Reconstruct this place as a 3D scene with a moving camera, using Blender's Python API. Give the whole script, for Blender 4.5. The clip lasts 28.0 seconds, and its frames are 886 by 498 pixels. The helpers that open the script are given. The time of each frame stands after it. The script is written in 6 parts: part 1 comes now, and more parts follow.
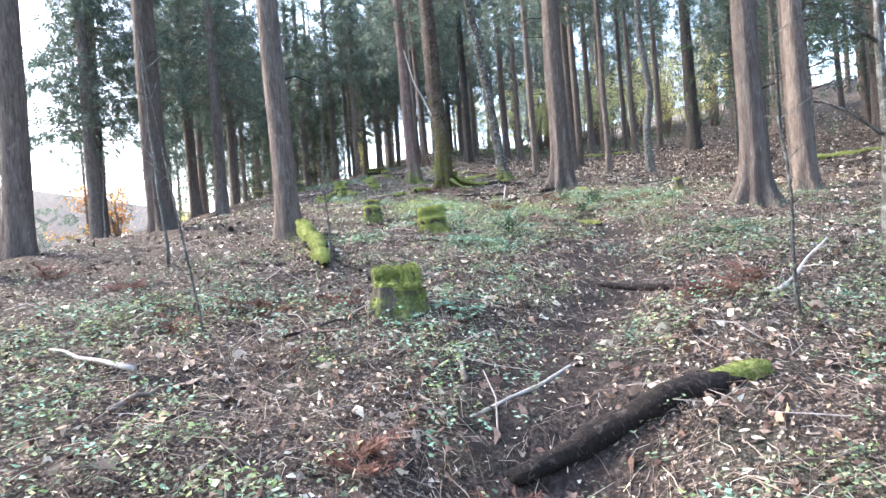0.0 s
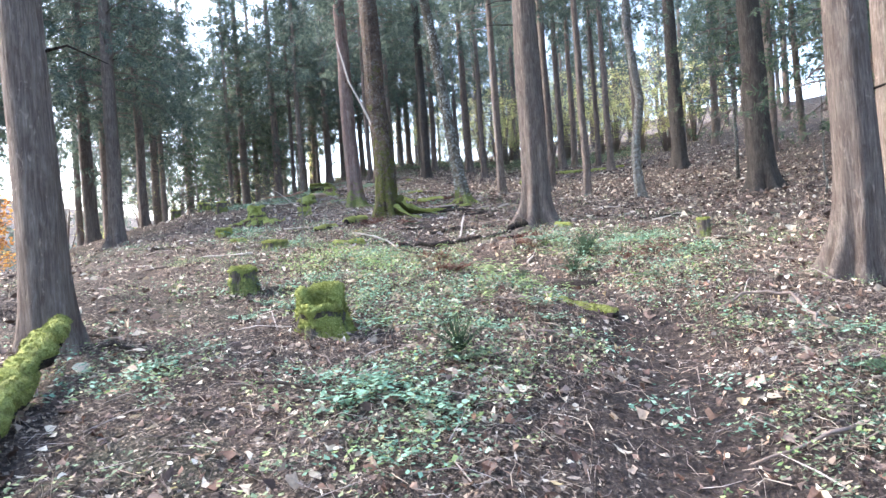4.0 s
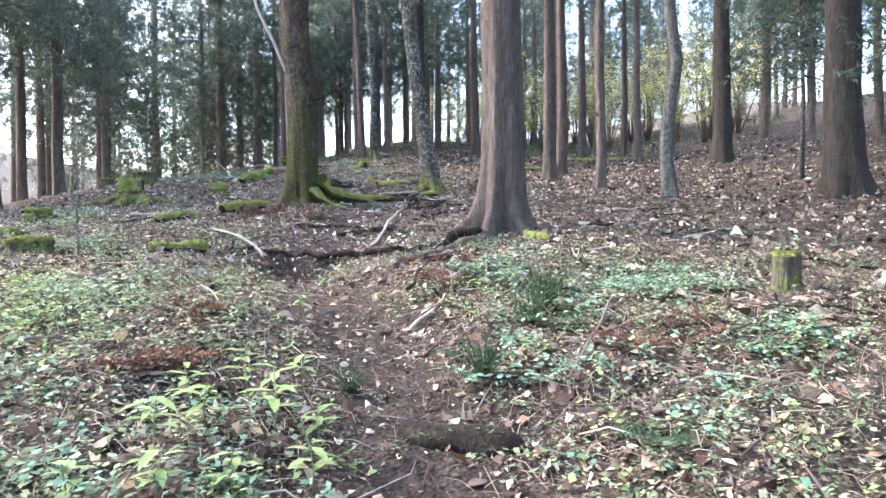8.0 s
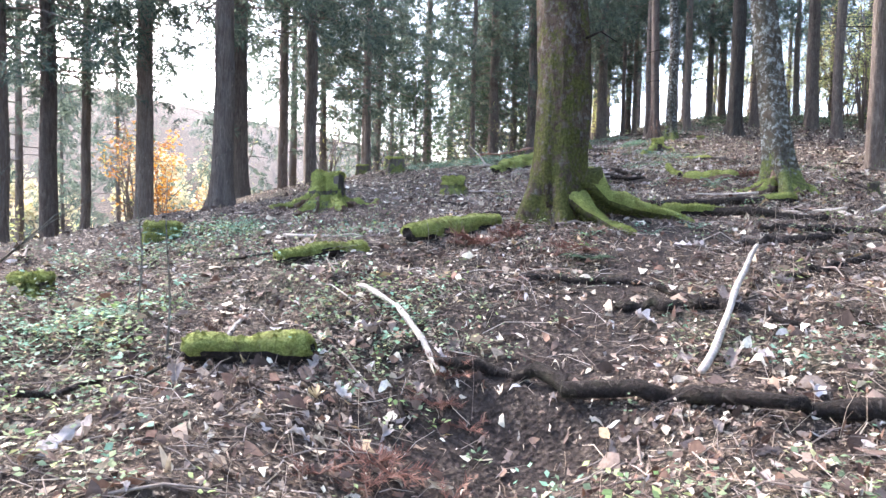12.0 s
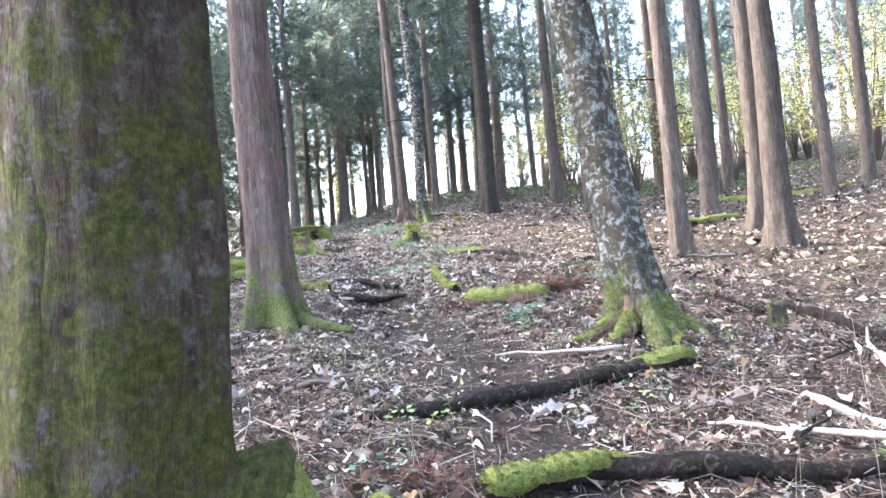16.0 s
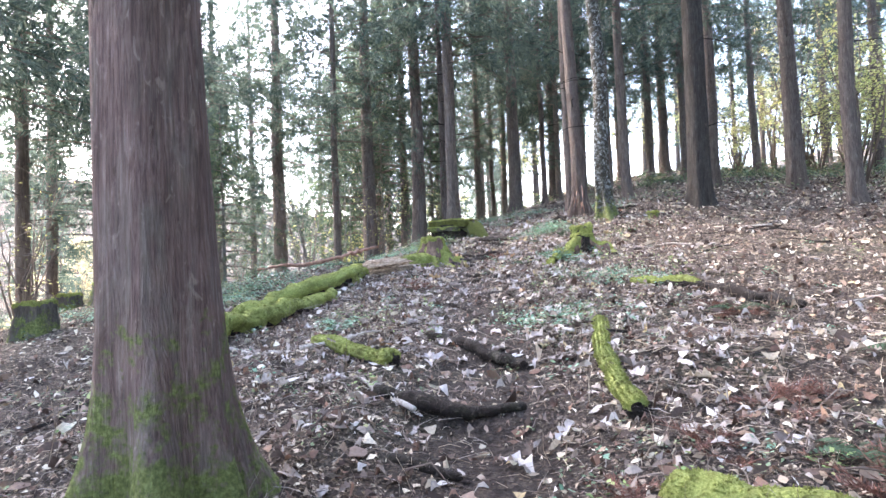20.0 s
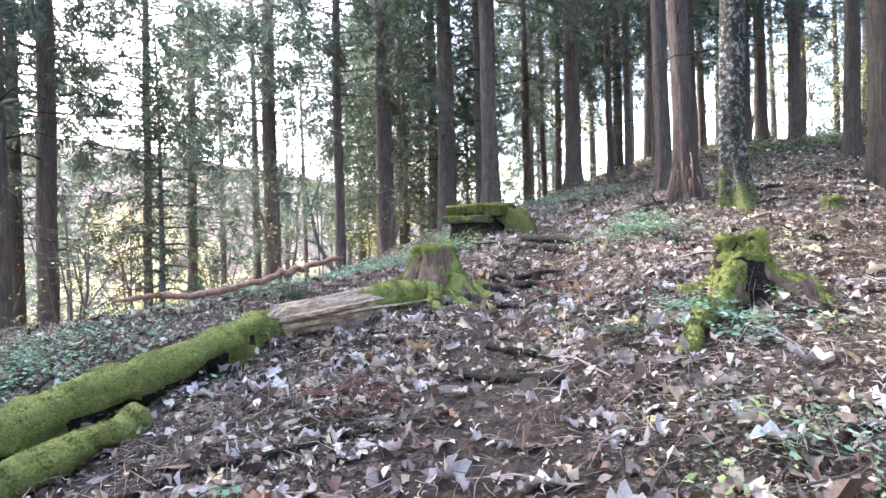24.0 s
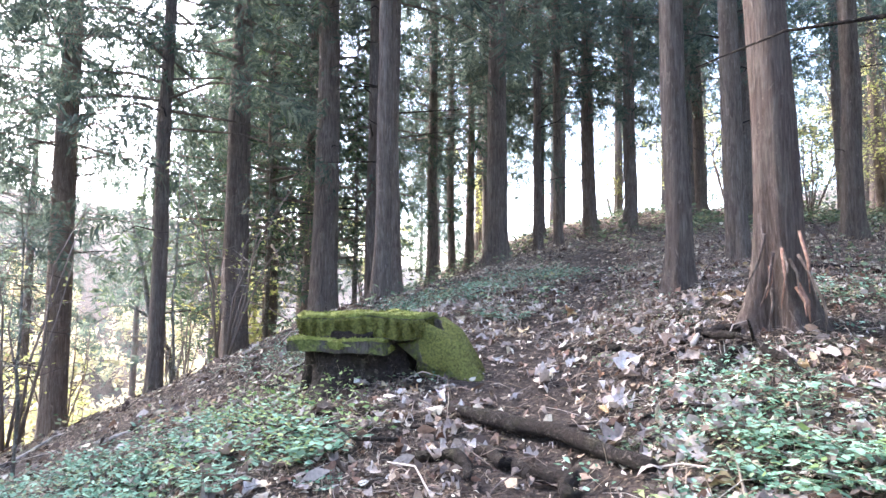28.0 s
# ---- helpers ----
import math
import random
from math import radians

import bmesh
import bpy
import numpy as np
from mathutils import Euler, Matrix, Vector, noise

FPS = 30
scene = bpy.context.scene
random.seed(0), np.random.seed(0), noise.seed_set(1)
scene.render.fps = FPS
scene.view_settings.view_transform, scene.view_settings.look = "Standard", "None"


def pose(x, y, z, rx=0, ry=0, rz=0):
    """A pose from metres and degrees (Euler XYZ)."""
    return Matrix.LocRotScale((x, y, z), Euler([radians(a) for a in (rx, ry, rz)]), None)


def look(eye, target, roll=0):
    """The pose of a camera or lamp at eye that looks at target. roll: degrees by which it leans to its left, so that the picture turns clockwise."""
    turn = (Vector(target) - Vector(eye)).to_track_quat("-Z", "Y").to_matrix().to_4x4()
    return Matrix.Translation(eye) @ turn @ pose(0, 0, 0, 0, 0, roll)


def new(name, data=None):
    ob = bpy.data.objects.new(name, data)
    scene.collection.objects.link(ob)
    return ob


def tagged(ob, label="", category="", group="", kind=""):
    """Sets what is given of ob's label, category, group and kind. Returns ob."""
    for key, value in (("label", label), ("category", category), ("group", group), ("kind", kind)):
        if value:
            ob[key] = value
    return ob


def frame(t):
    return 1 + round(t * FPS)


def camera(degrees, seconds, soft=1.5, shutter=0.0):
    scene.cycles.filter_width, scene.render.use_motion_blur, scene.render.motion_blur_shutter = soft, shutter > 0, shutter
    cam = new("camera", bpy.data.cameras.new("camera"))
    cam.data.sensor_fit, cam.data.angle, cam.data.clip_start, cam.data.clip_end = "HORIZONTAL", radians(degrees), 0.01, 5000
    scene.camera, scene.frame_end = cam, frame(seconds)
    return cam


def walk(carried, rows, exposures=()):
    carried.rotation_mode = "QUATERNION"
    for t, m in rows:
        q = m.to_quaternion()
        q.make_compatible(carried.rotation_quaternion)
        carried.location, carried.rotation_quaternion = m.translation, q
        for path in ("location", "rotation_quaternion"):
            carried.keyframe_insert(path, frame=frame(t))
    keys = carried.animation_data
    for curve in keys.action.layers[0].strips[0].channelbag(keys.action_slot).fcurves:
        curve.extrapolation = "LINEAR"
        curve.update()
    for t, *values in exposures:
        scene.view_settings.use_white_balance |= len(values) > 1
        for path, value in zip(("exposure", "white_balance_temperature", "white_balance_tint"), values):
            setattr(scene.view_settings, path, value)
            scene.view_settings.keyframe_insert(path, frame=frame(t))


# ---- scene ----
cam = camera(67.9, 28.0, soft=1.5)
EXPO, SKY, SUN = 3.27, 0.15, 1.05
PATH = [
    (0.0, 0.029, 0.258, 0.062, 89.82, 4.60, 0.24),
    (0.5, 0.243, 0.976, 0.123, 89.02, 2.02, -3.09),
    (1.0, 0.322, 1.463, 0.251, 89.34, 2.06, -1.24),
    (1.5, 0.263, 2.185, 0.266, 89.87, 0.34, -0.82),
    (2.0, 0.363, 2.778, 0.358, 89.39, 0.71, -1.23),
    (2.5, 0.448, 3.261, 0.536, 91.73, 3.80, -0.36),
    (4.5, 0.907, 5.677, 1.011, 90.16, 2.78, -4.35),
    (5.0, 1.223, 6.315, 1.031, 90.28, 0.07, -6.43),
    (5.5, 1.526, 6.906, 1.039, 90.58, 0.20, -7.33),
    (6.0, 1.866, 7.661, 1.043, 89.42, 0.45, -7.64),
    (6.5, 2.137, 8.247, 1.190, 89.10, 2.72, -8.05),
    (7.0, 2.264, 8.842, 1.263, 88.90, 2.59, -3.25),
    (7.5, 2.479, 9.565, 1.268, 87.87, 0.59, -1.93),
    (8.0, 2.681, 10.308, 1.384, 89.05, 0.71, -0.67),
    (8.5, 2.781, 11.152, 1.410, 89.41, -0.24, 2.83),
    (9.0, 2.828, 11.894, 1.534, 90.26, -2.41, 6.85),
    (9.5, 2.815, 12.525, 1.552, 92.03, -0.22, 10.23),
    (10.0, 2.643, 13.213, 1.563, 91.23, -3.66, 14.08),
    (10.5, 2.511, 13.832, 1.701, 90.95, -3.05, 18.59),
    (11.0, 2.257, 14.585, 1.749, 91.63, -0.45, 22.20),
    (11.5, 2.071, 15.148, 1.910, 86.53, -1.74, 21.89),
    (13.5, 1.048, 17.618, 2.306, 92.23, 3.18, 29.56),
    (14.0, 0.774, 18.424, 2.426, 91.26, 4.02, 24.75),
    (14.5, 0.907, 19.093, 2.606, 91.46, 6.49, 19.02),
    (15.0, 1.023, 19.673, 2.699, 89.38, 8.15, 10.52),
    (15.5, 1.038, 20.264, 2.905, 89.04, 4.31, 2.65),
    (16.0, 1.196, 21.010, 3.067, 93.30, 4.62, 2.59),
    (16.5, 1.247, 21.722, 3.133, 89.94, 5.59, -0.86),
    (17.0, 1.415, 22.254, 3.262, 90.64, 4.63, -2.13),
    (17.5, 1.515, 22.652, 3.412, 93.48, 3.99, 4.24),
    (18.0, 1.548, 23.398, 3.489, 89.81, 2.27, 7.87),
    (18.5, 1.586, 24.013, 3.594, 92.72, 0.91, 12.46),
    (19.0, 1.567, 24.496, 3.655, 92.97, 4.12, 18.16),
    (19.5, 1.368, 25.147, 3.802, 90.45, 2.42, 21.41),
    (20.0, 1.174, 25.902, 3.838, 92.65, 2.20, 18.98),
    (20.5, 1.059, 26.507, 3.981, 91.66, 5.50, 23.40),
    (21.0, 0.823, 27.217, 3.965, 91.86, 4.17, 22.18),
    (21.5, 0.669, 27.900, 4.066, 92.59, 3.03, 22.70),
    (22.0, 0.371, 28.644, 4.109, 92.90, 2.42, 22.66),
    (22.5, 0.120, 29.365, 4.100, 93.80, 0.56, 22.44),
    (24.5, -0.531, 32.142, 4.701, 89.61, 1.63, 23.22),
    (25.0, -0.846, 32.772, 4.721, 91.11, 0.58, 22.77),
    (25.5, -1.069, 33.473, 4.786, 91.35, -2.15, 21.88),
    (26.0, -1.278, 34.179, 4.919, 92.64, -1.31, 20.87),
    (26.5, -1.563, 34.905, 5.009, 93.07, -0.72, 20.00),
    (27.0, -1.712, 35.572, 5.045, 93.10, -1.75, 17.88),
    (27.5, -1.949, 36.164, 5.215, 93.22, 0.58, 15.86),
    (28.0, -2.157, 36.734, 5.413, 94.92, -0.37, 13.66),
]

walk(cam, [(t, pose(x, y, z, rx, ry, rz)) for t, x, y, z, rx, ry, rz in PATH], exposures=[(0.0, EXPO - 0.03, 6500, 12), (5.0, EXPO - 0.02, 6450, 14), (8.0, EXPO - 0.05, 6450, 14), (10.0, EXPO + 0.2, 6550, 14), (11.0, EXPO + 0.1, 6550, 15), (14.0, EXPO + 0.35, 6650, 16), (15.0, EXPO + 0.5, 6650, 16), (16.0, EXPO + 0.8, 6650, 14), (17.0, EXPO + 0.62, 6650, 14), (18.0, EXPO + 0.72, 6750, 15), (20.0, EXPO + 0.6, 6750, 16), (22.0, EXPO + 0.5, 6700, 17), (26.0, EXPO + 0.52, 6700, 17), (28.0, EXPO + 0.62, 6500, 17)])

# ---- world and light: a bright, thinly clouded autumn sky over a shaded cedar wood ----
world = bpy.data.worlds.new("world")
scene.world = world
world.use_nodes = True
_wn = world.node_tree.nodes
_sky = _wn.new("ShaderNodeTexSky")
_sky.sky_type, _sky.sun_disc = "NISHITA", False
_sky.sun_elevation, _sky.sun_rotation = radians(38), radians(-70)
_sky.air_density, _sky.dust_density, _sky.ozone_density = 1.0, 2.2, 1.0
_wn["Background"].inputs[1].default_value = SKY
world.node_tree.links.new(_sky.outputs[0], _wn["Background"].inputs[0])
_sun = bpy.data.lights.new("sun", "SUN")
_sun.energy, _sun.angle, _sun.color = SUN, radians(22), (1.0, 0.96, 0.9)
_sun_ob = new("sun", _sun)
_sun_ob.matrix_world = look((0, 0, 60), (74.0, -27.0, 60 - 61.6))

# ---- shared helpers ----
def part(name, data, material, parent, label=""):
    """Links one mesh under a thing, or at top level when parent is None."""
    if isinstance(data, bmesh.types.BMesh):
        me = bpy.data.meshes.new(name)
        data.to_mesh(me)
        data.free()
    else:
        me = data
    if material is not None and not me.materials:
        me.materials.append(material)
    ob = new(name, me)
    ob.parent = parent
    if label:
        ob["label"] = label
    return ob


def mesh(name, verts, faces, smooth=True):
    me = bpy.data.meshes.new(name)
    me.from_pydata([tuple(v) for v in verts], [], [tuple(int(i) for i in f) for f in faces])
    if smooth:
        me.polygons.foreach_set("use_smooth", [True] * len(me.polygons))
    me.update()
    return me


def fast_mesh(name, verts, sizes, loops, smooth=False):
    """A mesh out of arrays: vertices (n,3), the corner count of each face, and the corners in a row."""
    me = bpy.data.meshes.new(name)
    verts = np.asarray(verts, np.float32)
    sizes = np.asarray(sizes, np.int32)
    loops = np.asarray(loops, np.int32)
    me.vertices.add(len(verts))
    me.vertices.foreach_set("co", verts.ravel())
    me.loops.add(len(loops))
    me.loops.foreach_set("vertex_index", loops)
    me.polygons.add(len(sizes))
    me.polygons.foreach_set("loop_start", np.concatenate([[0], np.cumsum(sizes)[:-1]]).astype(np.int32))
    me.polygons.foreach_set("loop_total", sizes)
    if smooth:
        me.polygons.foreach_set("use_smooth", np.ones(len(sizes), bool))
    me.update(calc_edges=True)
    return me


# ---- the lie of the land ----
TRAIL_X = (0.0, 0.35, 0.87, 1.85, 2.67, 2.9, 2.56, 2.15, 1.1, 0.83, 1.0, 1.3, 1.6, 1.58, 1.07, 0.4, -0.5, -1.23, -2.1, -2.3, -2.9, -2.4, -2.2)
TRAIL_Y = (0.0, 2.6, 5.4, 7.5, 10, 11.6, 13.7, 15, 17.5, 18.3, 19.6, 21.5, 23.2, 24.3, 26.4, 28.5, 32, 34, 36.6, 39.6, 42.3, 46, 52)
WORN_Y = (0, 3.9, 4.5, 7.0, 7.35, 9, 10.9, 11.6, 15, 17.4, 18.85, 19.1, 20, 24, 25.1, 25.6, 28, 29.9, 30.1, 31.2, 31.5, 38, 42, 50)
WORN_D = (0.4, 0.45, 0.2, 0.28, 0.12, 0.2, 0.32, 0.18, 0.22, 0.26, 0.3, 0.08, 0.05, 0.04, 0.12, 0.02, 0.1, 0.24, 0.12, 0.16, 0.08, 0.15, 0.12, 0.05)
LAND = (1.6036, -0.1575, 2.7389, -0.1489, 0.3884, 0.0801, 0.2788, -0.6291, -0.2671, 0.5097, -0.2157, 0.1500)


# local swells and hollows: place, half-widths, height
SWELLS = ((-6.8, 47.0, 2.2, 3.5, 0.25), (0.3, 43.5, 2.2, 3.0, 0.22), (1.5, 18.7, 2.6, 1.6, -0.24), (0.2, 23.6, 1.6, 1.6, 0.1))


def trail(y):
    return np.interp(y, TRAIL_Y, TRAIL_X)


def trod(x, y):
    """1 on the trodden trail, 0 off it."""
    w = 0.55 + 0.12 * np.sin(y * 1.7) + 0.08 * np.sin(y * 4.1 + 1)
    return np.exp(-np.abs((x - trail(y)) / w) ** 3) * np.clip((58 - y) / 8, 0, 1)


def land(x, y):
    """Height of the ground without its small bumps."""
    x = np.asarray(x, float)
    y = np.asarray(y, float)
    cx, cy = np.clip(x, -15, 15), np.clip(y, -3, 56)
    u, v = cx / 10, (cy - 20) / 20
    z = sum(c * t for c, t in zip(LAND, (u ** 0, u, v, u * u, u * v, v * v, u ** 3, u * u * v, u * v * v, v ** 3, v ** 4, u * v ** 3)))
    z = z + 0.13 * np.maximum(cx - 8, 0) * np.clip((cy - 24) / 12, 0, 1)
    z = z - 0.32 * np.maximum(-6 - cx, 0) * np.clip((30 - cy) / 10, 0, 1)
    for hx, hy, wx, wy, rise in SWELLS:
        z = z + rise * np.exp(-((cx - hx) / wx) ** 2 - ((cy - hy) / wy) ** 2)
    z = z + 0.4 * np.exp(-((cx + 9) / 4) ** 2 - ((cy - 35) / 6) ** 2) * np.clip((41 - cy) / 4, 0, 1) - 0.13 * np.clip(-4 - cx, 0, 11) * np.clip((cy - 36) / 6, 0, 1)
    left, right = np.maximum(-15 - x, 0), np.maximum(x - 15, 0)
    z = z - 0.55 * np.minimum(left, 45) - 0.05 * np.clip(left - 45, 0, 30) + 0.36 * np.clip(left - 85, 0, 190) + 0.16 * np.minimum(right, 90)
    far = np.maximum(y - 56, 0)
    z = z + 0.2 * np.minimum(far, 10) + 0.02 * np.clip(far - 10, 0, 60) + 0.2 * np.clip(far - 70, 0, 100) - 0.2 * np.clip(-3 - y, 0, 60)
    z = z - np.interp(y, WORN_Y, WORN_D) * np.exp(-((x - trail(y)) / 0.75) ** 2)
    return z


def bumps(x, y):
    near = math.exp(-(max(abs(x) - 14, 0) / 10) ** 2)
    k = 1.0 - 0.55 * float(trod(x, y))
    b = 0.10 * noise.noise((x * 0.45, y * 0.45, 1.7)) + 0.06 * noise.noise((x * 1.3, y * 1.3, 4.2)) * k
    b += 0.05 * noise.noise((x * 3.3, y * 3.3, 9.1)) * k + 0.042 * noise.noise((x * 7.5, y * 7.5, 2.1)) * k
    return b * near + (1 - near) * 0.5 * noise.noise((x * 0.08, y * 0.08, 0.0))


def ground_z(x, y):
    return float(land(x, y)) + bumps(float(x), float(y))


# ---- materials ----
class Nodes:
    """A small builder for node materials."""

    def __init__(self, name, rough=0.85):
        self.mat = bpy.data.materials.new(name)
        self.mat.use_nodes = True
        self.t = self.mat.node_tree
        self.bsdf = self.t.nodes["Principled BSDF"]
        self.out = self.t.nodes["Material Output"]
        self.bsdf.inputs["Roughness"].default_value = rough
        self.bsdf.inputs["Specular IOR Level"].default_value = 0.25

    def put(self, socket, value):
        if isinstance(value, bpy.types.NodeSocket):
            self.t.links.new(value, socket)
        elif isinstance(value, tuple) and len(value) == 3 and socket.type == "RGBA":
            socket.default_value = (*value, 1)
        else:
            socket.default_value = value

    def coords(self, which="Object", scale=(1, 1, 1)):
        c = self.t.nodes.new("ShaderNodeTexCoord")
        m = self.t.nodes.new("ShaderNodeMapping")
        m.inputs["Scale"].default_value = scale
        self.t.links.new(c.outputs[which], m.inputs[0])
        return m.outputs[0]

    def noise(self, vec, scale, detail=3.0, rough=0.55, distort=0.0):
        n = self.t.nodes.new("ShaderNodeTexNoise")
        self.put(n.inputs["Vector"], vec)
        n.inputs["Scale"].default_value, n.inputs["Detail"].default_value = scale, detail
        n.inputs["Roughness"].default_value, n.inputs["Distortion"].default_value = rough, distort
        return n.outputs["Fac"]

    def cells(self, vec, scale, out="Color", feature="F1"):
        n = self.t.nodes.new("ShaderNodeTexVoronoi")
        n.feature = feature
        self.put(n.inputs["Vector"], vec)
        n.inputs["Scale"].default_value = scale
        return n.outputs[out]

    def ramp(self, fac, *stops):
        n = self.t.nodes.new("ShaderNodeValToRGB")
        while len(n.color_ramp.elements) < len(stops):
            n.color_ramp.elements.new(0.5)
        for e, (p, c) in zip(n.color_ramp.elements, stops):
            e.position, e.color = p, (*c, 1) if isinstance(c, tuple) else (c, c, c, 1)
        self.put(n.inputs[0], fac)
        return n.outputs[0]

    def mix(self, fac, a, b, mode="MIX"):
        n = self.t.nodes.new("ShaderNodeMix")
        n.data_type, n.blend_type = "RGBA", mode
        self.put(n.inputs[0], fac)
        self.put(n.inputs[6], a)
        self.put(n.inputs[7], b)
        return n.outputs[2]

    def math(self, op, a, b=0.0):
        n = self.t.nodes.new("ShaderNodeMath")
        n.operation = op
        self.put(n.inputs[0], a)
        self.put(n.inputs[1], b)
        return n.outputs[0]

    def island(self):
        return self.t.nodes.new("ShaderNodeNewGeometry").outputs["Random Per Island"]

    def each(self):
        return self.t.nodes.new("ShaderNodeObjectInfo").outputs["Random"]

    def xyz(self, vec, axis):
        n = self.t.nodes.new("ShaderNodeSeparateXYZ")
        self.put(n.inputs[0], vec)
        return n.outputs[axis]

    def attribute(self, name):
        n = self.t.nodes.new("ShaderNodeAttribute")
        n.attribute_name = name
        return n.outputs["Fac"]

    def bump(self, height, strength=0.5, distance=0.02):
        n = self.t.nodes.new("ShaderNodeBump")
        n.inputs["Strength"].default_value, n.inputs["Distance"].default_value = strength, distance
        self.put(n.inputs["Height"], height)
        self.t.links.new(n.outputs[0], self.bsdf.inputs["Normal"])
        return self

    def done(self, colour, rough=None, glow_through=0.0):
        self.put(self.bsdf.inputs["Base Color"], colour)
        if rough is not None:
            self.put(self.bsdf.inputs["Roughness"], rough)
        if glow_through:
            tr = self.t.nodes.new("ShaderNodeBsdfTranslucent")
            self.put(tr.inputs[0], colour)
            mx = self.t.nodes.new("ShaderNodeMixShader")
            mx.inputs[0].default_value = glow_through
            self.t.links.new(self.bsdf.outputs[0], mx.inputs[1])
            self.t.links.new(tr.outputs[0], mx.inputs[2])
            self.t.links.new(mx.outputs[0], self.out.inputs[0])
        return self.mat


def forest_floor():
    n = Nodes("forest_floor", 0.92)
    v = n.coords("Object")
    warp = n.mix(0.06, v, n.cells(v, 9.0), "ADD")
    soil = n.ramp(n.noise(v, 16, 7, 0.7), (0.3, (0.012, 0.009, 0.007)), (0.5, (0.038, 0.028, 0.024)), (0.72, (0.11, 0.083, 0.07)))
    big = n.ramp(n.xyz(n.cells(warp, 34.0), 0), (0.0, (0.018, 0.013, 0.011)), (0.35, (0.1, 0.075, 0.058)), (0.6, (0.23, 0.18, 0.142)), (0.8, (0.43, 0.36, 0.29)), (1.0, (0.7, 0.63, 0.54)))
    fine = n.ramp(n.xyz(n.cells(v, 85.0), 1), (0.0, (0.016, 0.011, 0.01)), (0.5, (0.095, 0.073, 0.058)), (1.0, (0.42, 0.355, 0.29)))
    litter = n.mix(n.ramp(n.noise(v, 5, 4, 0.6), (0.42, 0.0), (0.6, 1.0)), fine, big)
    # dark humus between the leaves, darkened further to stand in for the shade there
    litter = n.mix(n.ramp(n.noise(v, 33, 4, 0.65), (0.42, 0.0), (0.52, 0.95)), litter, soil)
    green = n.ramp(n.noise(v, 40, 4, 0.7), (0.3, (0.03, 0.05, 0.028)), (0.7, (0.1, 0.14, 0.075)))
    litter = n.mix(n.ramp(n.noise(v, 0.8, 5, 0.7), (0.52, 0.0), (0.7, 0.35)), litter, green)
    wide = n.ramp(n.noise(v, 0.35, 6, 0.65), (0.3, (0.72, 0.7, 0.7)), (0.7, (1.15, 1.1, 1.08)))
    litter = n.mix(1.0, litter, wide, "MULTIPLY")
    litter = n.mix(1.0, litter, n.ramp(n.noise(v, 2.6, 5, 0.7), (0.34, (0.6, 0.6, 0.58)), (0.66, (1.3, 1.27, 1.22))), "MULTIPLY")
    worn = n.math("MULTIPLY", n.attribute("worn"), n.ramp(n.noise(v, 6, 5, 0.7), (0.3, 0.3), (0.52, 1.0)))
    col = n.mix(worn, litter, soil)
    n.bump(n.math("ADD", n.noise(v, 30, 5, 0.7), n.cells(warp, 34.0, "Distance")), 1.0, 0.035)
    return n.done(col)


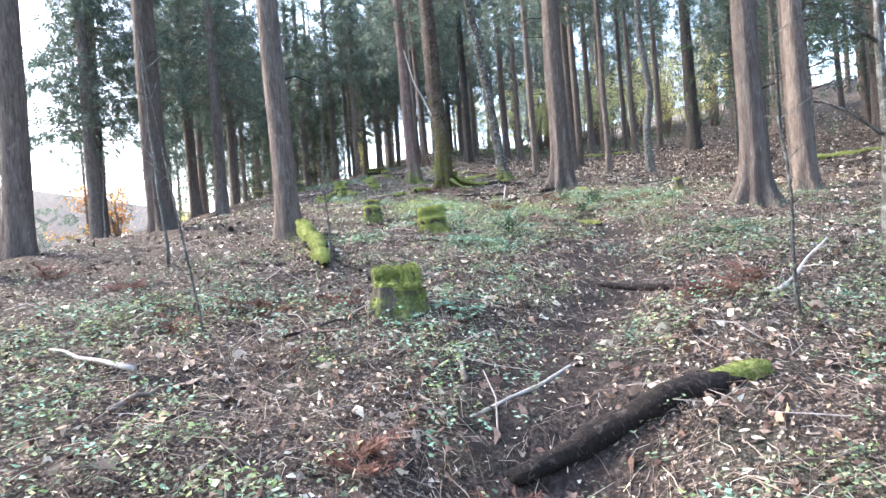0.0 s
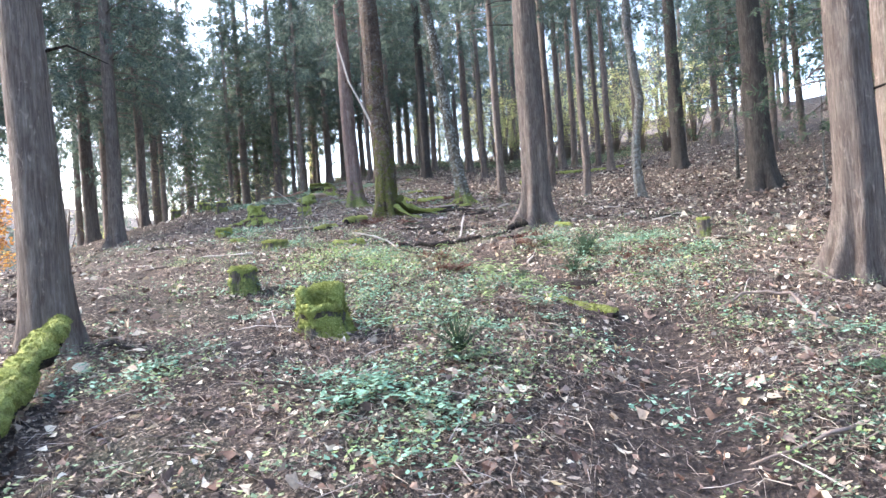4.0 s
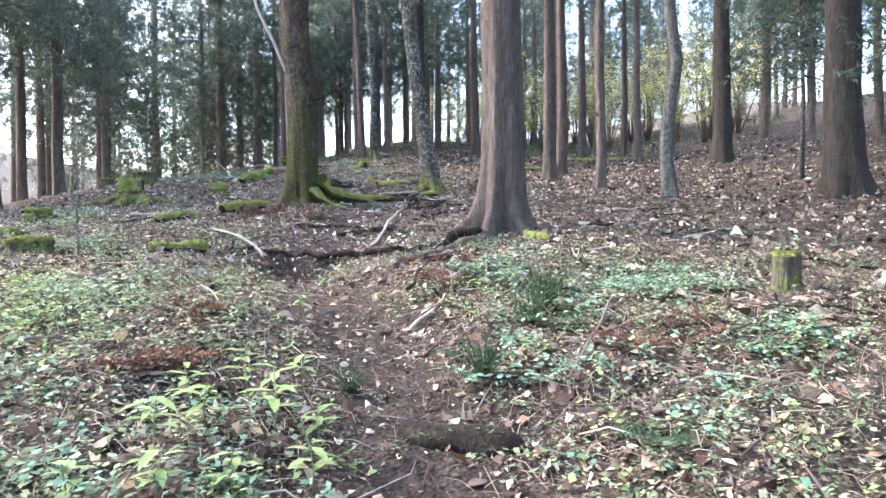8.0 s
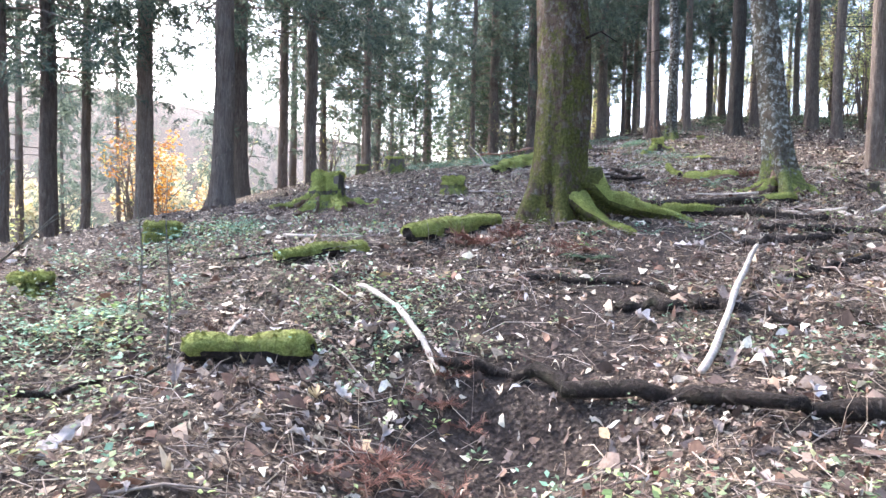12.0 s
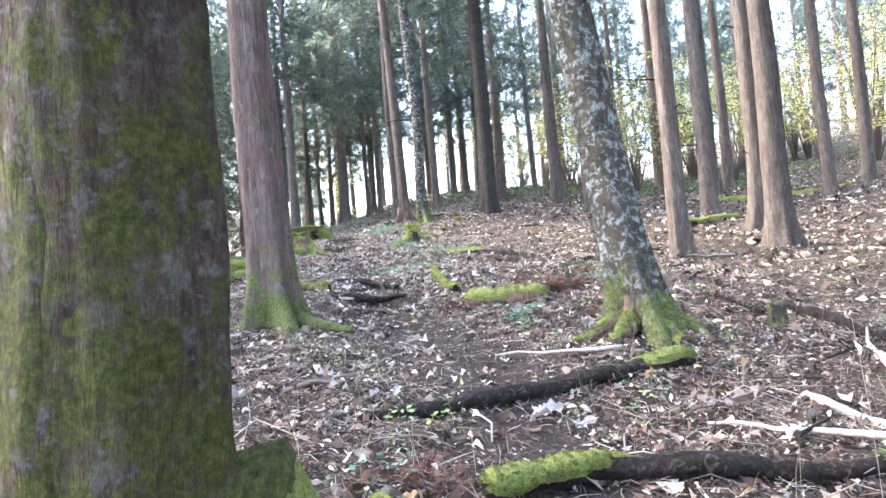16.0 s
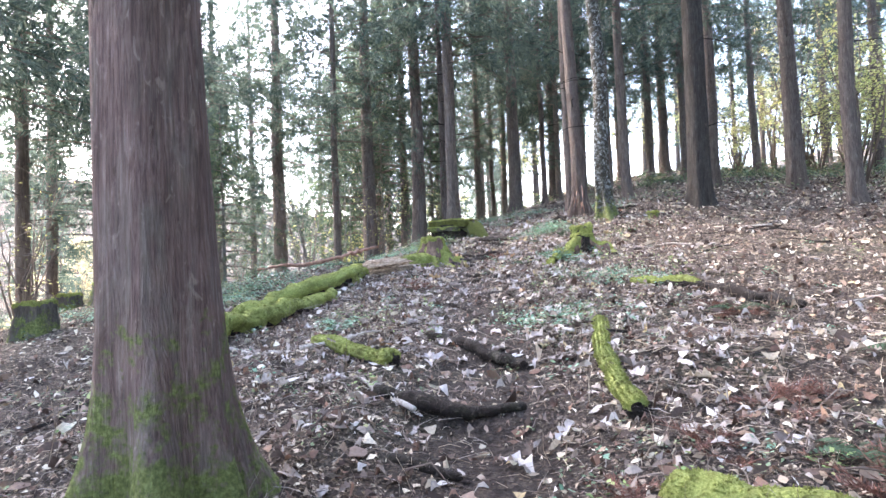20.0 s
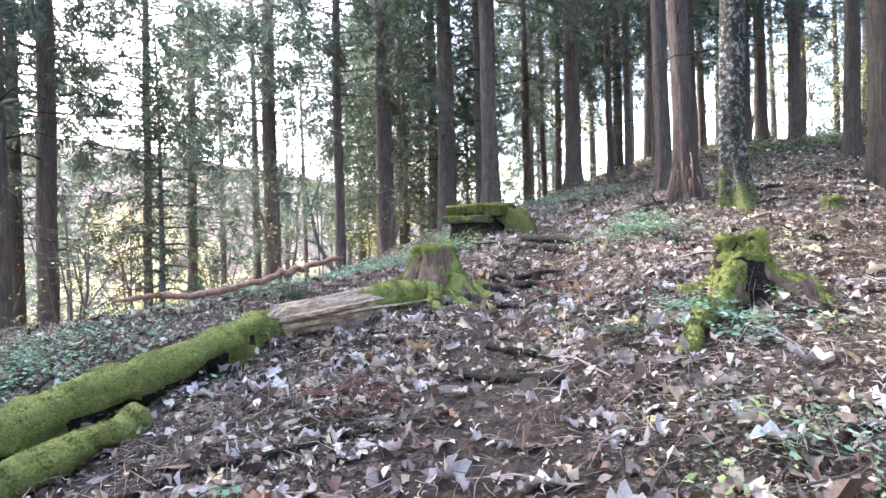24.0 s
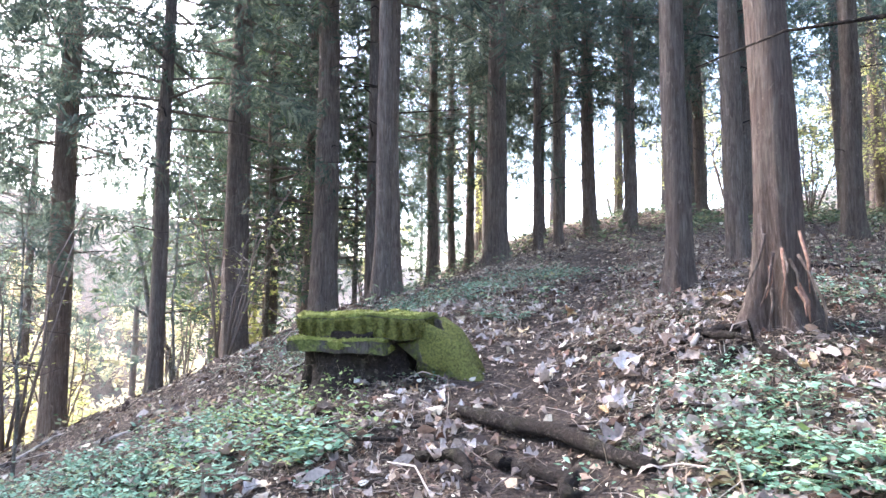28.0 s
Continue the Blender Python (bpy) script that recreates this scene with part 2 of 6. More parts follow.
def bark(name, moss=0.0, moss_top=1.2, lichen=0.0, red=1.0, stringy=1.0, light=1.0, olive=1.0):
    """Stringy bark; moss fades out towards moss_top metres above the root collar."""
    n = Nodes(name, 0.9)
    v = n.coords("Object")
    up = n.coords("Object", (1, 1, 0.11 if stringy else 0.28))
    up2 = n.coords("Object", (1, 1, 0.2 if stringy else 0.35))
    fib = n.noise(up, 27, 6, 0.72, 1.3)
    strip = n.noise(up2, 7, 5, 0.65, 1.6)
    hair = n.noise(n.coords("Object", (1, 1, 0.03 if stringy else 0.15)), 70, 4, 0.7, 0.6)
    flake = n.noise(v, 3.2, 4, 0.6, 0.5)
    col = n.ramp(fib, (0.26, (0.07, 0.05, 0.043)), (0.45, (0.15 * red, 0.126, 0.117)), (0.6, (0.235 * red, 0.21, 0.198)), (0.78, (0.4, 0.375, 0.36)))
    col = n.mix(n.ramp(strip, (0.44, 0.0), (0.68, 0.7)), col, n.mix(fib, (0.13, 0.112, 0.1), (0.42, 0.39, 0.355)))
    col = n.mix(n.ramp(flake, (0.35, 0.35), (0.6, 0.0)), col, (0.1, 0.075, 0.062))
    col = n.mix(1.0, col, n.ramp(hair, (0.35, 0.72 if stringy else 0.92), (0.65, 1.2 if stringy else 1.06)), "MULTIPLY")
    fleck = n.ramp(n.noise(n.coords("Object", (1, 1, 0.45)), 19, 4, 0.6, 0.8), (0.62, 0.0), (0.7, 0.55 if stringy else 0.12))
    col = n.mix(fleck, col, (0.44, 0.38, 0.34))
    tint = n.ramp(n.each(), (0.0, (0.66, 0.62, 0.595)), (0.35, (0.82, 0.77, 0.725)), (0.7, (1.0, 0.93, 0.865)), (1.0, (1.11, 1.01, 0.92)))
    col = n.mix(1.0, col, tint, "MULTIPLY")
    if light != 1.0:
        col = n.mix(1.0, col, (light, light, light), "MULTIPLY")
    if not stringy:
        col = n.mix(1.0, col, n.ramp(n.noise(v, 5, 5, 0.7), (0.35, (0.34, 0.3, 0.26)), (0.65, (0.78, 0.72, 0.64))), "MULTIPLY")
    if lichen:
        patch = n.math("MULTIPLY", n.ramp(n.noise(v, 14, 7, 0.75, 0.3), (0.5, 0.0), (0.58, lichen)), n.ramp(n.noise(v, 2.6, 4, 0.6), (0.36, 0.2), (0.52, 1.0)))
        col = n.mix(patch, col, n.ramp(n.noise(v, 45, 4), (0.3, (0.26, 0.29, 0.27)), (0.7, (0.62, 0.65, 0.63))))
    if moss:
        high = n.math("DIVIDE", n.xyz(v, 2), moss_top)
        reach = n.math("SUBTRACT", n.math("ADD", n.noise(v, 4.0, 5, 0.7), n.math("MULTIPLY", n.noise(v, 22, 4), 0.4)), n.math("MULTIPLY", high, 0.45))
        mask = n.ramp(reach, (0.62 - 0.3 * moss, 0.0), (0.74 - 0.3 * moss, 1.0))
        green = n.ramp(n.noise(v, 34, 5, 0.75), (0.28, (0.045, 0.055, 0.022)), (0.5, (0.15, 0.175, 0.055)), (0.75, (0.33, 0.37, 0.14)))
        if olive != 1.0:
            green = n.mix(1.0, green, (olive * 1.1, olive, olive * 0.8), "MULTIPLY")
        col = n.mix(mask, col, green)
    n.bump(n.math("ADD", n.math("ADD", fib, hair), n.math("MULTIPLY", strip, 1.8)), 1.0, 0.035)
    return n.done(col)


def simple(name, low, high, scale=25.0, stretch=(1, 1, 1), rough=0.85, vary=0.0, relief=0.5, through_light=0.0, by="island"):
    n = Nodes(name, rough)
    v = n.coords("Object", stretch)
    f = n.noise(v, scale, 5, 0.65)
    col = n.ramp(f, (0.3, low), (0.7, high))
    if vary:
        r = n.island() if by == "island" else n.each()
        col = n.mix(1.0, col, n.ramp(r, (0.0, 1 - vary), (1.0, 1 + vary)), "MULTIPLY")
    n.bump(f, relief, 0.01)
    return n.done(col, None, through_light)


def leaf_mix(name, stops, through_light=0.25, rough=0.7, by="island"):
    """Leaves whose colour is drawn leaf by leaf."""
    n = Nodes(name, rough)
    r = n.island() if by == "island" else n.each()
    col = n.ramp(r, *stops)
    v = n.coords("Object")
    col = n.mix(1.0, col, n.ramp(n.noise(v, 60, 3), (0.3, 0.75), (0.7, 1.15)), "MULTIPLY")
    return n.done(col, None, through_light)


def dead_wood():
    """Dark wet wood with cracks along it, a few paler worn spots and green algae."""
    n = Nodes("weathered_wood", 0.8)
    v = n.coords("Object")
    a, b, c = n.noise(v, 38, 6, 0.75), n.noise(v, 6, 5, 0.65), n.noise(v, 13, 5, 0.7, 1.5)
    col = n.ramp(a, (0.3, (0.006, 0.004, 0.0035)), (0.55, (0.028, 0.02, 0.017)), (0.75, (0.08, 0.061, 0.053)))
    col = n.mix(n.ramp(c, (0.56, 0.0), (0.66, 0.7)), col, n.mix(a, (0.06, 0.045, 0.038), (0.26, 0.215, 0.185)))
    col = n.mix(n.ramp(b, (0.55, 0.0), (0.7, 0.35)), col, (0.06, 0.065, 0.028))
    n.bump(n.math("ADD", a, n.math("MULTIPLY", c, 2.0)), 1.0, 0.03)
    return n.done(col)


def moss_material():
    n = Nodes("moss", 0.95)
    v = n.coords("Object")
    fine = n.noise(v, 70, 5, 0.75)
    broad = n.noise(v, 7, 5, 0.65)
    col = n.ramp(fine, (0.28, (0.09, 0.105, 0.026)), (0.48, (0.28, 0.32, 0.085)), (0.7, (0.52, 0.57, 0.2)))
    col = n.mix(n.ramp(broad, (0.36, 0.6), (0.52, 0.0)), col, n.mix(fine, (0.04, 0.045, 0.018), (0.2, 0.2, 0.06)))
    col = n.mix(n.ramp(n.noise(v, 15, 4), (0.58, 0.0), (0.75, 0.35)), col, (0.17, 0.14, 0.07))
    n.bump(n.math("ADD", fine, n.math("MULTIPLY", broad, 1.5)), 1.0, 0.03)
    return n.done(col, None, 0.12)


M_FLOOR = forest_floor()
M_BARK = bark("cedar_bark")
M_BARK_LOW = bark("cedar_bark_mossy_foot", moss=0.3, moss_top=1.6, red=1.22, light=1.3)
M_BARK_RED = bark("torn_red_bark", red=1.08, light=0.9)
M_BARK_DARK = bark("dark_furrowed_bark", red=0.9, light=0.45)
M_BARK_MOSS = bark("mossy_bark", moss=0.14, moss_top=9.0, lichen=0.2, red=1.1, stringy=0.0, light=0.75, olive=0.5)
M_BARK_LICHEN = bark("lichen_bark", moss=0.3, moss_top=1.1, lichen=0.85, red=0.75, stringy=0.0)
M_BARK_GREY = bark("grey_bark", lichen=0.5, red=0.8)
M_STUMP = bark("stump_bark_with_moss", moss=0.04, moss_top=1.6, red=0.9, light=0.7)
M_DEADWOOD = dead_wood()
M_PALEWOOD = simple("bleached_wood", (0.24, 0.205, 0.18), (0.54, 0.49, 0.44), 40, relief=0.6)
M_REDWOOD = simple("peeled_branch", (0.16, 0.085, 0.06), (0.36, 0.22, 0.17), 30, relief=0.6)
M_SPLIT = simple("split_wood", (0.13, 0.075, 0.048), (0.74, 0.57, 0.42), 34, (1, 0.06, 1), relief=1.0)
M_ROTTEN = simple("rotten_wood", (0.045, 0.028, 0.021), (0.24, 0.16, 0.115), 22, (1, 1, 0.12), relief=1.0)
M_MOSS = moss_material()
M_MOSS_OLIVE = simple("olive_moss", (0.035, 0.037, 0.012), (0.21, 0.215, 0.06), 55, rough=0.95, relief=1.0)
M_CROWN = leaf_mix("cedar_foliage", ((0.0, (0.06, 0.09, 0.075)), (0.6, (0.11, 0.15, 0.12)), (1.0, (0.19, 0.225, 0.17))), 0.56)
M_YOUNG = leaf_mix("fresh_foliage", ((0.0, (0.05, 0.085, 0.06)), (0.6, (0.095, 0.14, 0.09)), (1.0, (0.17, 0.21, 0.11))), 0.5)
# autumn yellow, brightened to stand in for sunlight on the thicket
M_YELLOW = leaf_mix("autumn_yellow_leaves", ((0.0, (0.36, 0.42, 0.16)), (0.5, (0.62, 0.63, 0.24)), (1.0, (0.8, 0.72, 0.3))), 0.5)
M_ORANGE = leaf_mix("autumn_orange_leaves", ((0.0, (0.32, 0.12, 0.03)), (0.5, (0.55, 0.24, 0.05)), (1.0, (0.65, 0.42, 0.1))), 0.45)
M_LITTER = leaf_mix("leaf_litter", ((0.0, (0.03, 0.02, 0.016)), (0.25, (0.085, 0.058, 0.047)), (0.45, (0.17, 0.118, 0.096)), (0.62, (0.26, 0.195, 0.16)), (0.78, (0.4, 0.315, 0.235)), (0.9, (0.6, 0.52, 0.4)), (1.0, (0.8, 0.73, 0.6))), 0.1, 0.8)
M_BIGLEAF = leaf_mix("large_dry_leaf", ((0.0, (0.14, 0.105, 0.09)), (0.3, (0.3, 0.25, 0.225)), (0.6, (0.44, 0.39, 0.37)), (0.9, (0.58, 0.53, 0.515)), (0.96, (0.5, 0.38, 0.2)), (1.0, (0.3, 0.16, 0.1))), 0.1, 0.75, "each")
M_BROWNLEAF = leaf_mix("broad_brown_leaves", ((0.0, (0.05, 0.03, 0.024)), (0.4, (0.12, 0.07, 0.052)), (0.75, (0.22, 0.13, 0.095)), (0.92, (0.36, 0.25, 0.18)), (1.0, (0.55, 0.42, 0.22))), 0.1, 0.8)
M_DRIFT = leaf_mix("large_dry_leaves_in_drifts", ((0.0, (0.1, 0.075, 0.066)), (0.3, (0.24, 0.195, 0.175)), (0.6, (0.42, 0.37, 0.35)), (0.85, (0.6, 0.55, 0.53)), (0.95, (0.52, 0.4, 0.22)), (1.0, (0.3, 0.15, 0.1))), 0.12, 0.75)
M_PALELEAF = leaf_mix("withered_pale_leaf", ((0.0, (0.12, 0.085, 0.07)), (0.35, (0.27, 0.22, 0.19)), (0.7, (0.44, 0.385, 0.35)), (1.0, (0.66, 0.61, 0.575))), 0.1, 0.75)
M_HERB = leaf_mix("undergrowth_leaves", ((0.0, (0.06, 0.09, 0.055)), (0.35, (0.14, 0.2, 0.12)), (0.65, (0.22, 0.29, 0.17)), (0.9, (0.34, 0.39, 0.21)), (1.0, (0.5, 0.44, 0.22))), 0.25)
M_LIME = leaf_mix("lime_leaves", ((0.0, (0.11, 0.19, 0.07)), (0.5, (0.23, 0.34, 0.13)), (1.0, (0.44, 0.5, 0.22))), 0.3)
M_FERN = leaf_mix("fern_fronds", ((0.0, (0.03, 0.055, 0.03)), (1.0, (0.085, 0.135, 0.075))), 0.3)
M_RUST = leaf_mix("dead_cedar_sprays", ((0.0, (0.085, 0.04, 0.03)), (0.6, (0.18, 0.082, 0.06)), (1.0, (0.28, 0.15, 0.115))), 0.1)
M_TWIG = leaf_mix("twigs", ((0.0, (0.05, 0.036, 0.031)), (0.5, (0.15, 0.112, 0.095)), (0.8, (0.28, 0.23, 0.2)), (1.0, (0.46, 0.4, 0.36))), 0.0)
M_STRAW = leaf_mix("dry_stems", ((0.0, (0.16, 0.115, 0.085)), (0.6, (0.34, 0.265, 0.2)), (1.0, (0.55, 0.47, 0.37))), 0.15)
M_RIBBON = simple("ribbon_pink", (0.75, 0.12, 0.2), (0.85, 0.2, 0.28), 10, relief=0.1)
M_VALLEY = leaf_mix("valley_foliage", ((0.0, (0.36, 0.34, 0.2)), (0.4, (0.55, 0.5, 0.3)), (0.7, (0.7, 0.62, 0.38)), (1.0, (0.75, 0.55, 0.35))), 0.45)
M_TEAL = leaf_mix("teal_herb_leaves", ((0.0, (0.07, 0.14, 0.09)), (0.5, (0.19, 0.36, 0.25)), (1.0, (0.4, 0.58, 0.42))), 0.3)


# ---- ground: one sheet, fine along the walk, coarse to the horizon ----
def build_ground():
    def axis(lo, hi, step, reach):
        mid = list(np.arange(lo, hi + 1e-6, step))
        d, s, a, b = 0.0, step, [], []
        while d < reach:
            s *= 1.22
            d += s
            a.append(lo - d)
            b.append(hi + d)
        return np.array(a[::-1] + mid + b)

    xs, ys = axis(-5.5, 7.0, 0.1, 1400), axis(-1.0, 46.0, 0.1, 1400)
    gx, gy = np.meshgrid(xs, ys)
    gz = land(gx, gy)
    flat = [bumps(a, b) if abs(a) < 80 and abs(b) < 140 else 0.0 for a, b in zip(gx.ravel(), gy.ravel())]
    gz = gz + np.array(flat).reshape(gz.shape)
    nx, ny = len(xs), len(ys)
    i = np.arange(nx * ny).reshape(ny, nx)
    quads = np.stack([i[:-1, :-1], i[:-1, 1:], i[1:, 1:], i[1:, :-1]], -1).reshape(-1, 4)
    me = fast_mesh("ground", np.stack([gx, gy, gz], -1).reshape(-1, 3), np.full(len(quads), 4), quads.ravel(), True)
    w = me.attributes.new("worn", "FLOAT", "POINT")
    w.data.foreach_set("value", trod(gx, gy).ravel().astype(np.float32))
    ob = part("ground", me, M_FLOOR, None)
    return tagged(ob, "sloping forest floor of brown soil under leaf litter with a trodden trail", "ground", kind="structure")


GROUND = build_ground()


# ---- mesh makers ----
def tube(points, radii, seg=8, rough=0.0, seed=0, caps=True, twist=0.0, grain=0.0):
    """A bent round bar through the points, with uneven sides. Returns vertices and faces."""
    pts = [Vector(p) for p in points]
    verts, faces = [], []
    side = None
    for k, p in enumerate(pts):
        d = (pts[min(k + 1, len(pts) - 1)] - pts[max(k - 1, 0)]).normalized()
        if side is None:
            side = d.cross(Vector((0.3, 0.2, 1)) if abs(d.z) < 0.9 else Vector((1, 0.2, 0))).normalized()
        side = (side - d * side.dot(d)).normalized()
        other = d.cross(side)
        for s in range(seg):
            a = 2 * math.pi * s / seg + twist * k
            r = radii[k]
            if rough:
                q = p + (side * math.cos(a) + other * math.sin(a)) * r
                r *= 1 + rough * noise.noise((q.x * 5 + seed, q.y * 5, q.z * 5)) + 0.5 * rough * noise.noise((q.x * 16 + seed, q.y * 16, q.z * 16))
            if rough and k in (0, len(pts) - 1):
                p = pts[k] + d * radii[k] * 1.1 * noise.noise((math.cos(a) * 2.5 + seed, math.sin(a) * 2.5, k * 1.0))
            if grain:
                r *= 1 + grain * noise.noise((math.cos(a) * 4 + seed, math.sin(a) * 4, k * 0.12)) + 0.7 * grain * noise.noise((math.cos(a) * 11, math.sin(a) * 11 + seed, k * 0.2))
            verts.append(p + (side * math.cos(a) + other * math.sin(a)) * r)
    for k in range(len(pts) - 1):
        for s in range(seg):
            faces.append((k * seg + s, k * seg + (s + 1) % seg, (k + 1) * seg + (s + 1) % seg, (k + 1) * seg + s))
    if caps:
        faces.append(tuple(range(seg - 1, -1, -1)))
        faces.append(tuple(range((len(pts) - 1) * seg, len(pts) * seg)))
    return verts, faces


def resample(points, step):
    pts = [Vector(p) for p in points]
    out = [pts[0]]
    for a, b in zip(pts, pts[1:]):
        n = max(1, int((b - a).length / step))
        out += [a.lerp(b, (k + 1) / n) for k in range(n)]
    return out


class Soup:
    """Collects loose triangles and quads into one mesh."""

    def __init__(self):
        self.v, self.s, self.l = [], [], []

    def poly(self, *pts):
        k = len(self.v)
        self.v += [tuple(p) for p in pts]
        self.s.append(len(pts))
        self.l += range(k, k + len(pts))

    def pour(self, verts, faces):
        k = len(self.v)
        self.v += [tuple(p) for p in verts]
        for f in faces:
            self.s.append(len(f))
            self.l += [k + i for i in f]

    def bake(self, name, smooth=False):
        return fast_mesh(name, self.v, self.s, self.l, smooth)


# ---- trees ----
def trunk_data(d, height, seed, flare=0.55, lobes=6, sweep=0.0, lean=(0.0, 0.0), seg=18, crook=0.0):
    """A tapered stem with a fluted, spreading foot and a slight sweep near the ground."""
    rng = random.Random(seed)
    ph, ph2 = rng.uniform(0, 6.28), rng.uniform(0, 6.28)
    sw = rng.uniform(0, 6.28)
    zs = [-0.7, -0.3, -0.12, 0, 0.08, 0.17, 0.28, 0.42, 0.6, 0.85, 1.2, 1.7, 2.3, 3.1, 4.2, 5.5, 7, 9, 11.5, 14.5, height]
    if seg > 60:
        zs = [-0.7, -0.3, -0.12] + [0.07 * k for k in range(60)] + zs[15:]
    verts, faces = [], []
    for z in zs:
        t = max(z, 0) / height
        r0 = d / 2 * (1.04 - 0.78 * t ** 1.1)
        foot = math.exp(-max(z, -0.1) / 0.3)
        ox = sweep * math.exp(-max(z, 0) / 1.1) * math.cos(sw) + lean[0] * max(z, 0) + crook * noise.noise((z * 0.45, seed * 1.3, 0.0))
        oy = sweep * math.exp(-max(z, 0) / 1.1) * math.sin(sw) + lean[1] * max(z, 0) + crook * noise.noise((z * 0.45, seed * 1.3, 7.0))
        for s in range(seg):
            a = 2 * math.pi * s / seg
            lobe = 0.55 + 0.45 * math.cos(lobes * a + ph) + 0.35 * math.cos((lobes - 2) * a + ph2)
            r = r0 * (1 + flare * foot * max(lobe, 0.05) * 1.1 + (0.05 if flare < 0.84 else 0.1) * math.cos(lobes * a + ph) * math.exp(-max(z, 0) / 2.2))
            if seg > 60:
                r *= 1 + 0.09 * noise.noise((math.cos(a) * 3 + seed, math.sin(a) * 3, z * 2.2)) + 0.05 * noise.noise((math.cos(a) * 9, math.sin(a) * 9 + seed, z * 5))
            r *= 1 + 0.05 * noise.noise((math.cos(a) * 2.0 + seed, math.sin(a) * 2.0, z * 0.8)) + 0.035 * noise.noise((math.cos(a) * 7 + seed, math.sin(a) * 7, z * 0.35))
            verts.append((ox + r * math.cos(a), oy + r * math.sin(a), z))
    n = len(zs)
    for k in range(n - 1):
        for s in range(seg):
            faces.append((k * seg + s, k * seg + (s + 1) % seg, (k + 1) * seg + (s + 1) % seg, (k + 1) * seg + s))
    faces.append(tuple(range((n - 1) * seg, n * seg)))
    return mesh("trunk", verts, faces)


def crown_data(seed, base, top, spread, limbs=50, sprays=8, blades=14, size=0.3):
    """Long drooping cedar limbs; clumps of fine hanging sprays gather along their outer part."""
    rng = random.Random(seed)
    wood, green = Soup(), Soup()
    for k in range(limbs):
        t = (k + rng.random()) / limbs
        z = base + (top - base) * t
        a = k * 2.39996 + rng.uniform(-0.5, 0.5)
        out = spread * (0.5 + 0.5 * math.sin(math.pi * min(1, t * 1.1 + 0.25))) * (1.05 - 0.75 * t) * rng.uniform(0.5, 1.25)
        rise, sag = rng.uniform(0.0, 0.5), rng.uniform(0.25, 0.9)
        dirv = Vector((math.cos(a), math.sin(a), 0))
        pts = [Vector((0, 0, z)) + dirv * (out * q) + Vector((0, 0, rise * q * out * 0.5 - sag * q * q * out * 0.5)) for q in (0, 0.35, 0.7, 1.0)]
        wood.pour(*tube(pts, [0.03, 0.022, 0.013, 0.005], 3, caps=False))
        for s in range(sprays):
            q = (0.28 + 0.77 * ((s + rng.random()) / sprays) ** 0.6) * 3
            m = min(int(q), 2)
            p = pts[m].lerp(pts[m + 1], min(q - m, 1.0)) + Vector((rng.gauss(0, 0.08 + 0.1 * q), rng.gauss(0, 0.08 + 0.1 * q), rng.gauss(-0.08, 0.16)))
            L = size * rng.uniform(0.6, 1.4)
            hang = (dirv * rng.uniform(-0.1, 0.9) + Vector((rng.uniform(-0.7, 0.7), rng.uniform(-0.7, 0.7), rng.uniform(-1.0, -0.1)))).normalized()
            wide = hang.cross(Vector((rng.uniform(-1, 1), rng.uniform(-1, 1), rng.uniform(-1, 1)))).normalized()
            flat_ = hang.cross(wide)
            for b in range(blades):
                f = b / (blades - 1)
                root = p + hang * (L * f * 0.9) + wide * rng.gauss(0, 0.05 * L) + flat_ * rng.gauss(0, 0.07 * L)
                arm = (hang * rng.uniform(0.4, 1.0) + wide * rng.choice((-1, 1)) * rng.uniform(0.4, 1.1) + flat_ * rng.uniform(-0.45, 0.45)).normalized() * L * rng.uniform(0.3, 0.62) * (1.15 - 0.5 * f)
                w = arm.cross(flat_ + wide * rng.uniform(-0.5, 0.5)).normalized() * L * rng.uniform(0.024, 0.05)
                green.poly(root - w, root + arm, root + arm * 0.35 + w * 1.6)
    nw = len(wood.s)
    wood.pour(green.v, [green.l[3 * q:3 * q + 3] for q in range(len(green.s))])
    me = wood.bake("crown")
    me.materials.append(M_BARK)
    me.materials.append(M_CROWN if top > 8 else M_YOUNG)
    me.polygons.foreach_set("material_index", [0] * nw + [1] * (len(wood.s) - nw))
    return me


CROWNS = [crown_data(11 + k, 6.4 + 0.5 * (k % 3), 19.5, 3.1 + 0.2 * (k % 2), 56, 10, 19, 0.5) for k in range(4)]
LOW_CROWNS = [crown_data(31 + k, 3.2 + 0.8 * k, 14.5, 3.6, 80, 14, 18, 0.42) for k in range(4)]
FAR_CROWNS = [crown_data(51 + k, 3.6 + 0.9 * k, 17.0, 3.3, 50, 8, 15, 0.7) for k in range(3)]
TALL_CROWNS = [crown_data(61 + k, 5.8 + 0.7 * k, 17.0, 3.2, 58, 10, 17, 0.55) for k in range(3)]
YOUNG_CROWNS = [crown_data(71 + k, 1.1 + 0.4 * k, 6.0 + k, 1.7, 52, 9, 15, 0.27) for k in range(3)]
BARE_CROWNS = [crown_data(81 + k, 8.4 + 0.7 * k, 18.5, 3.0, 48, 10, 17, 0.55) for k in range(2)]
TREES = []


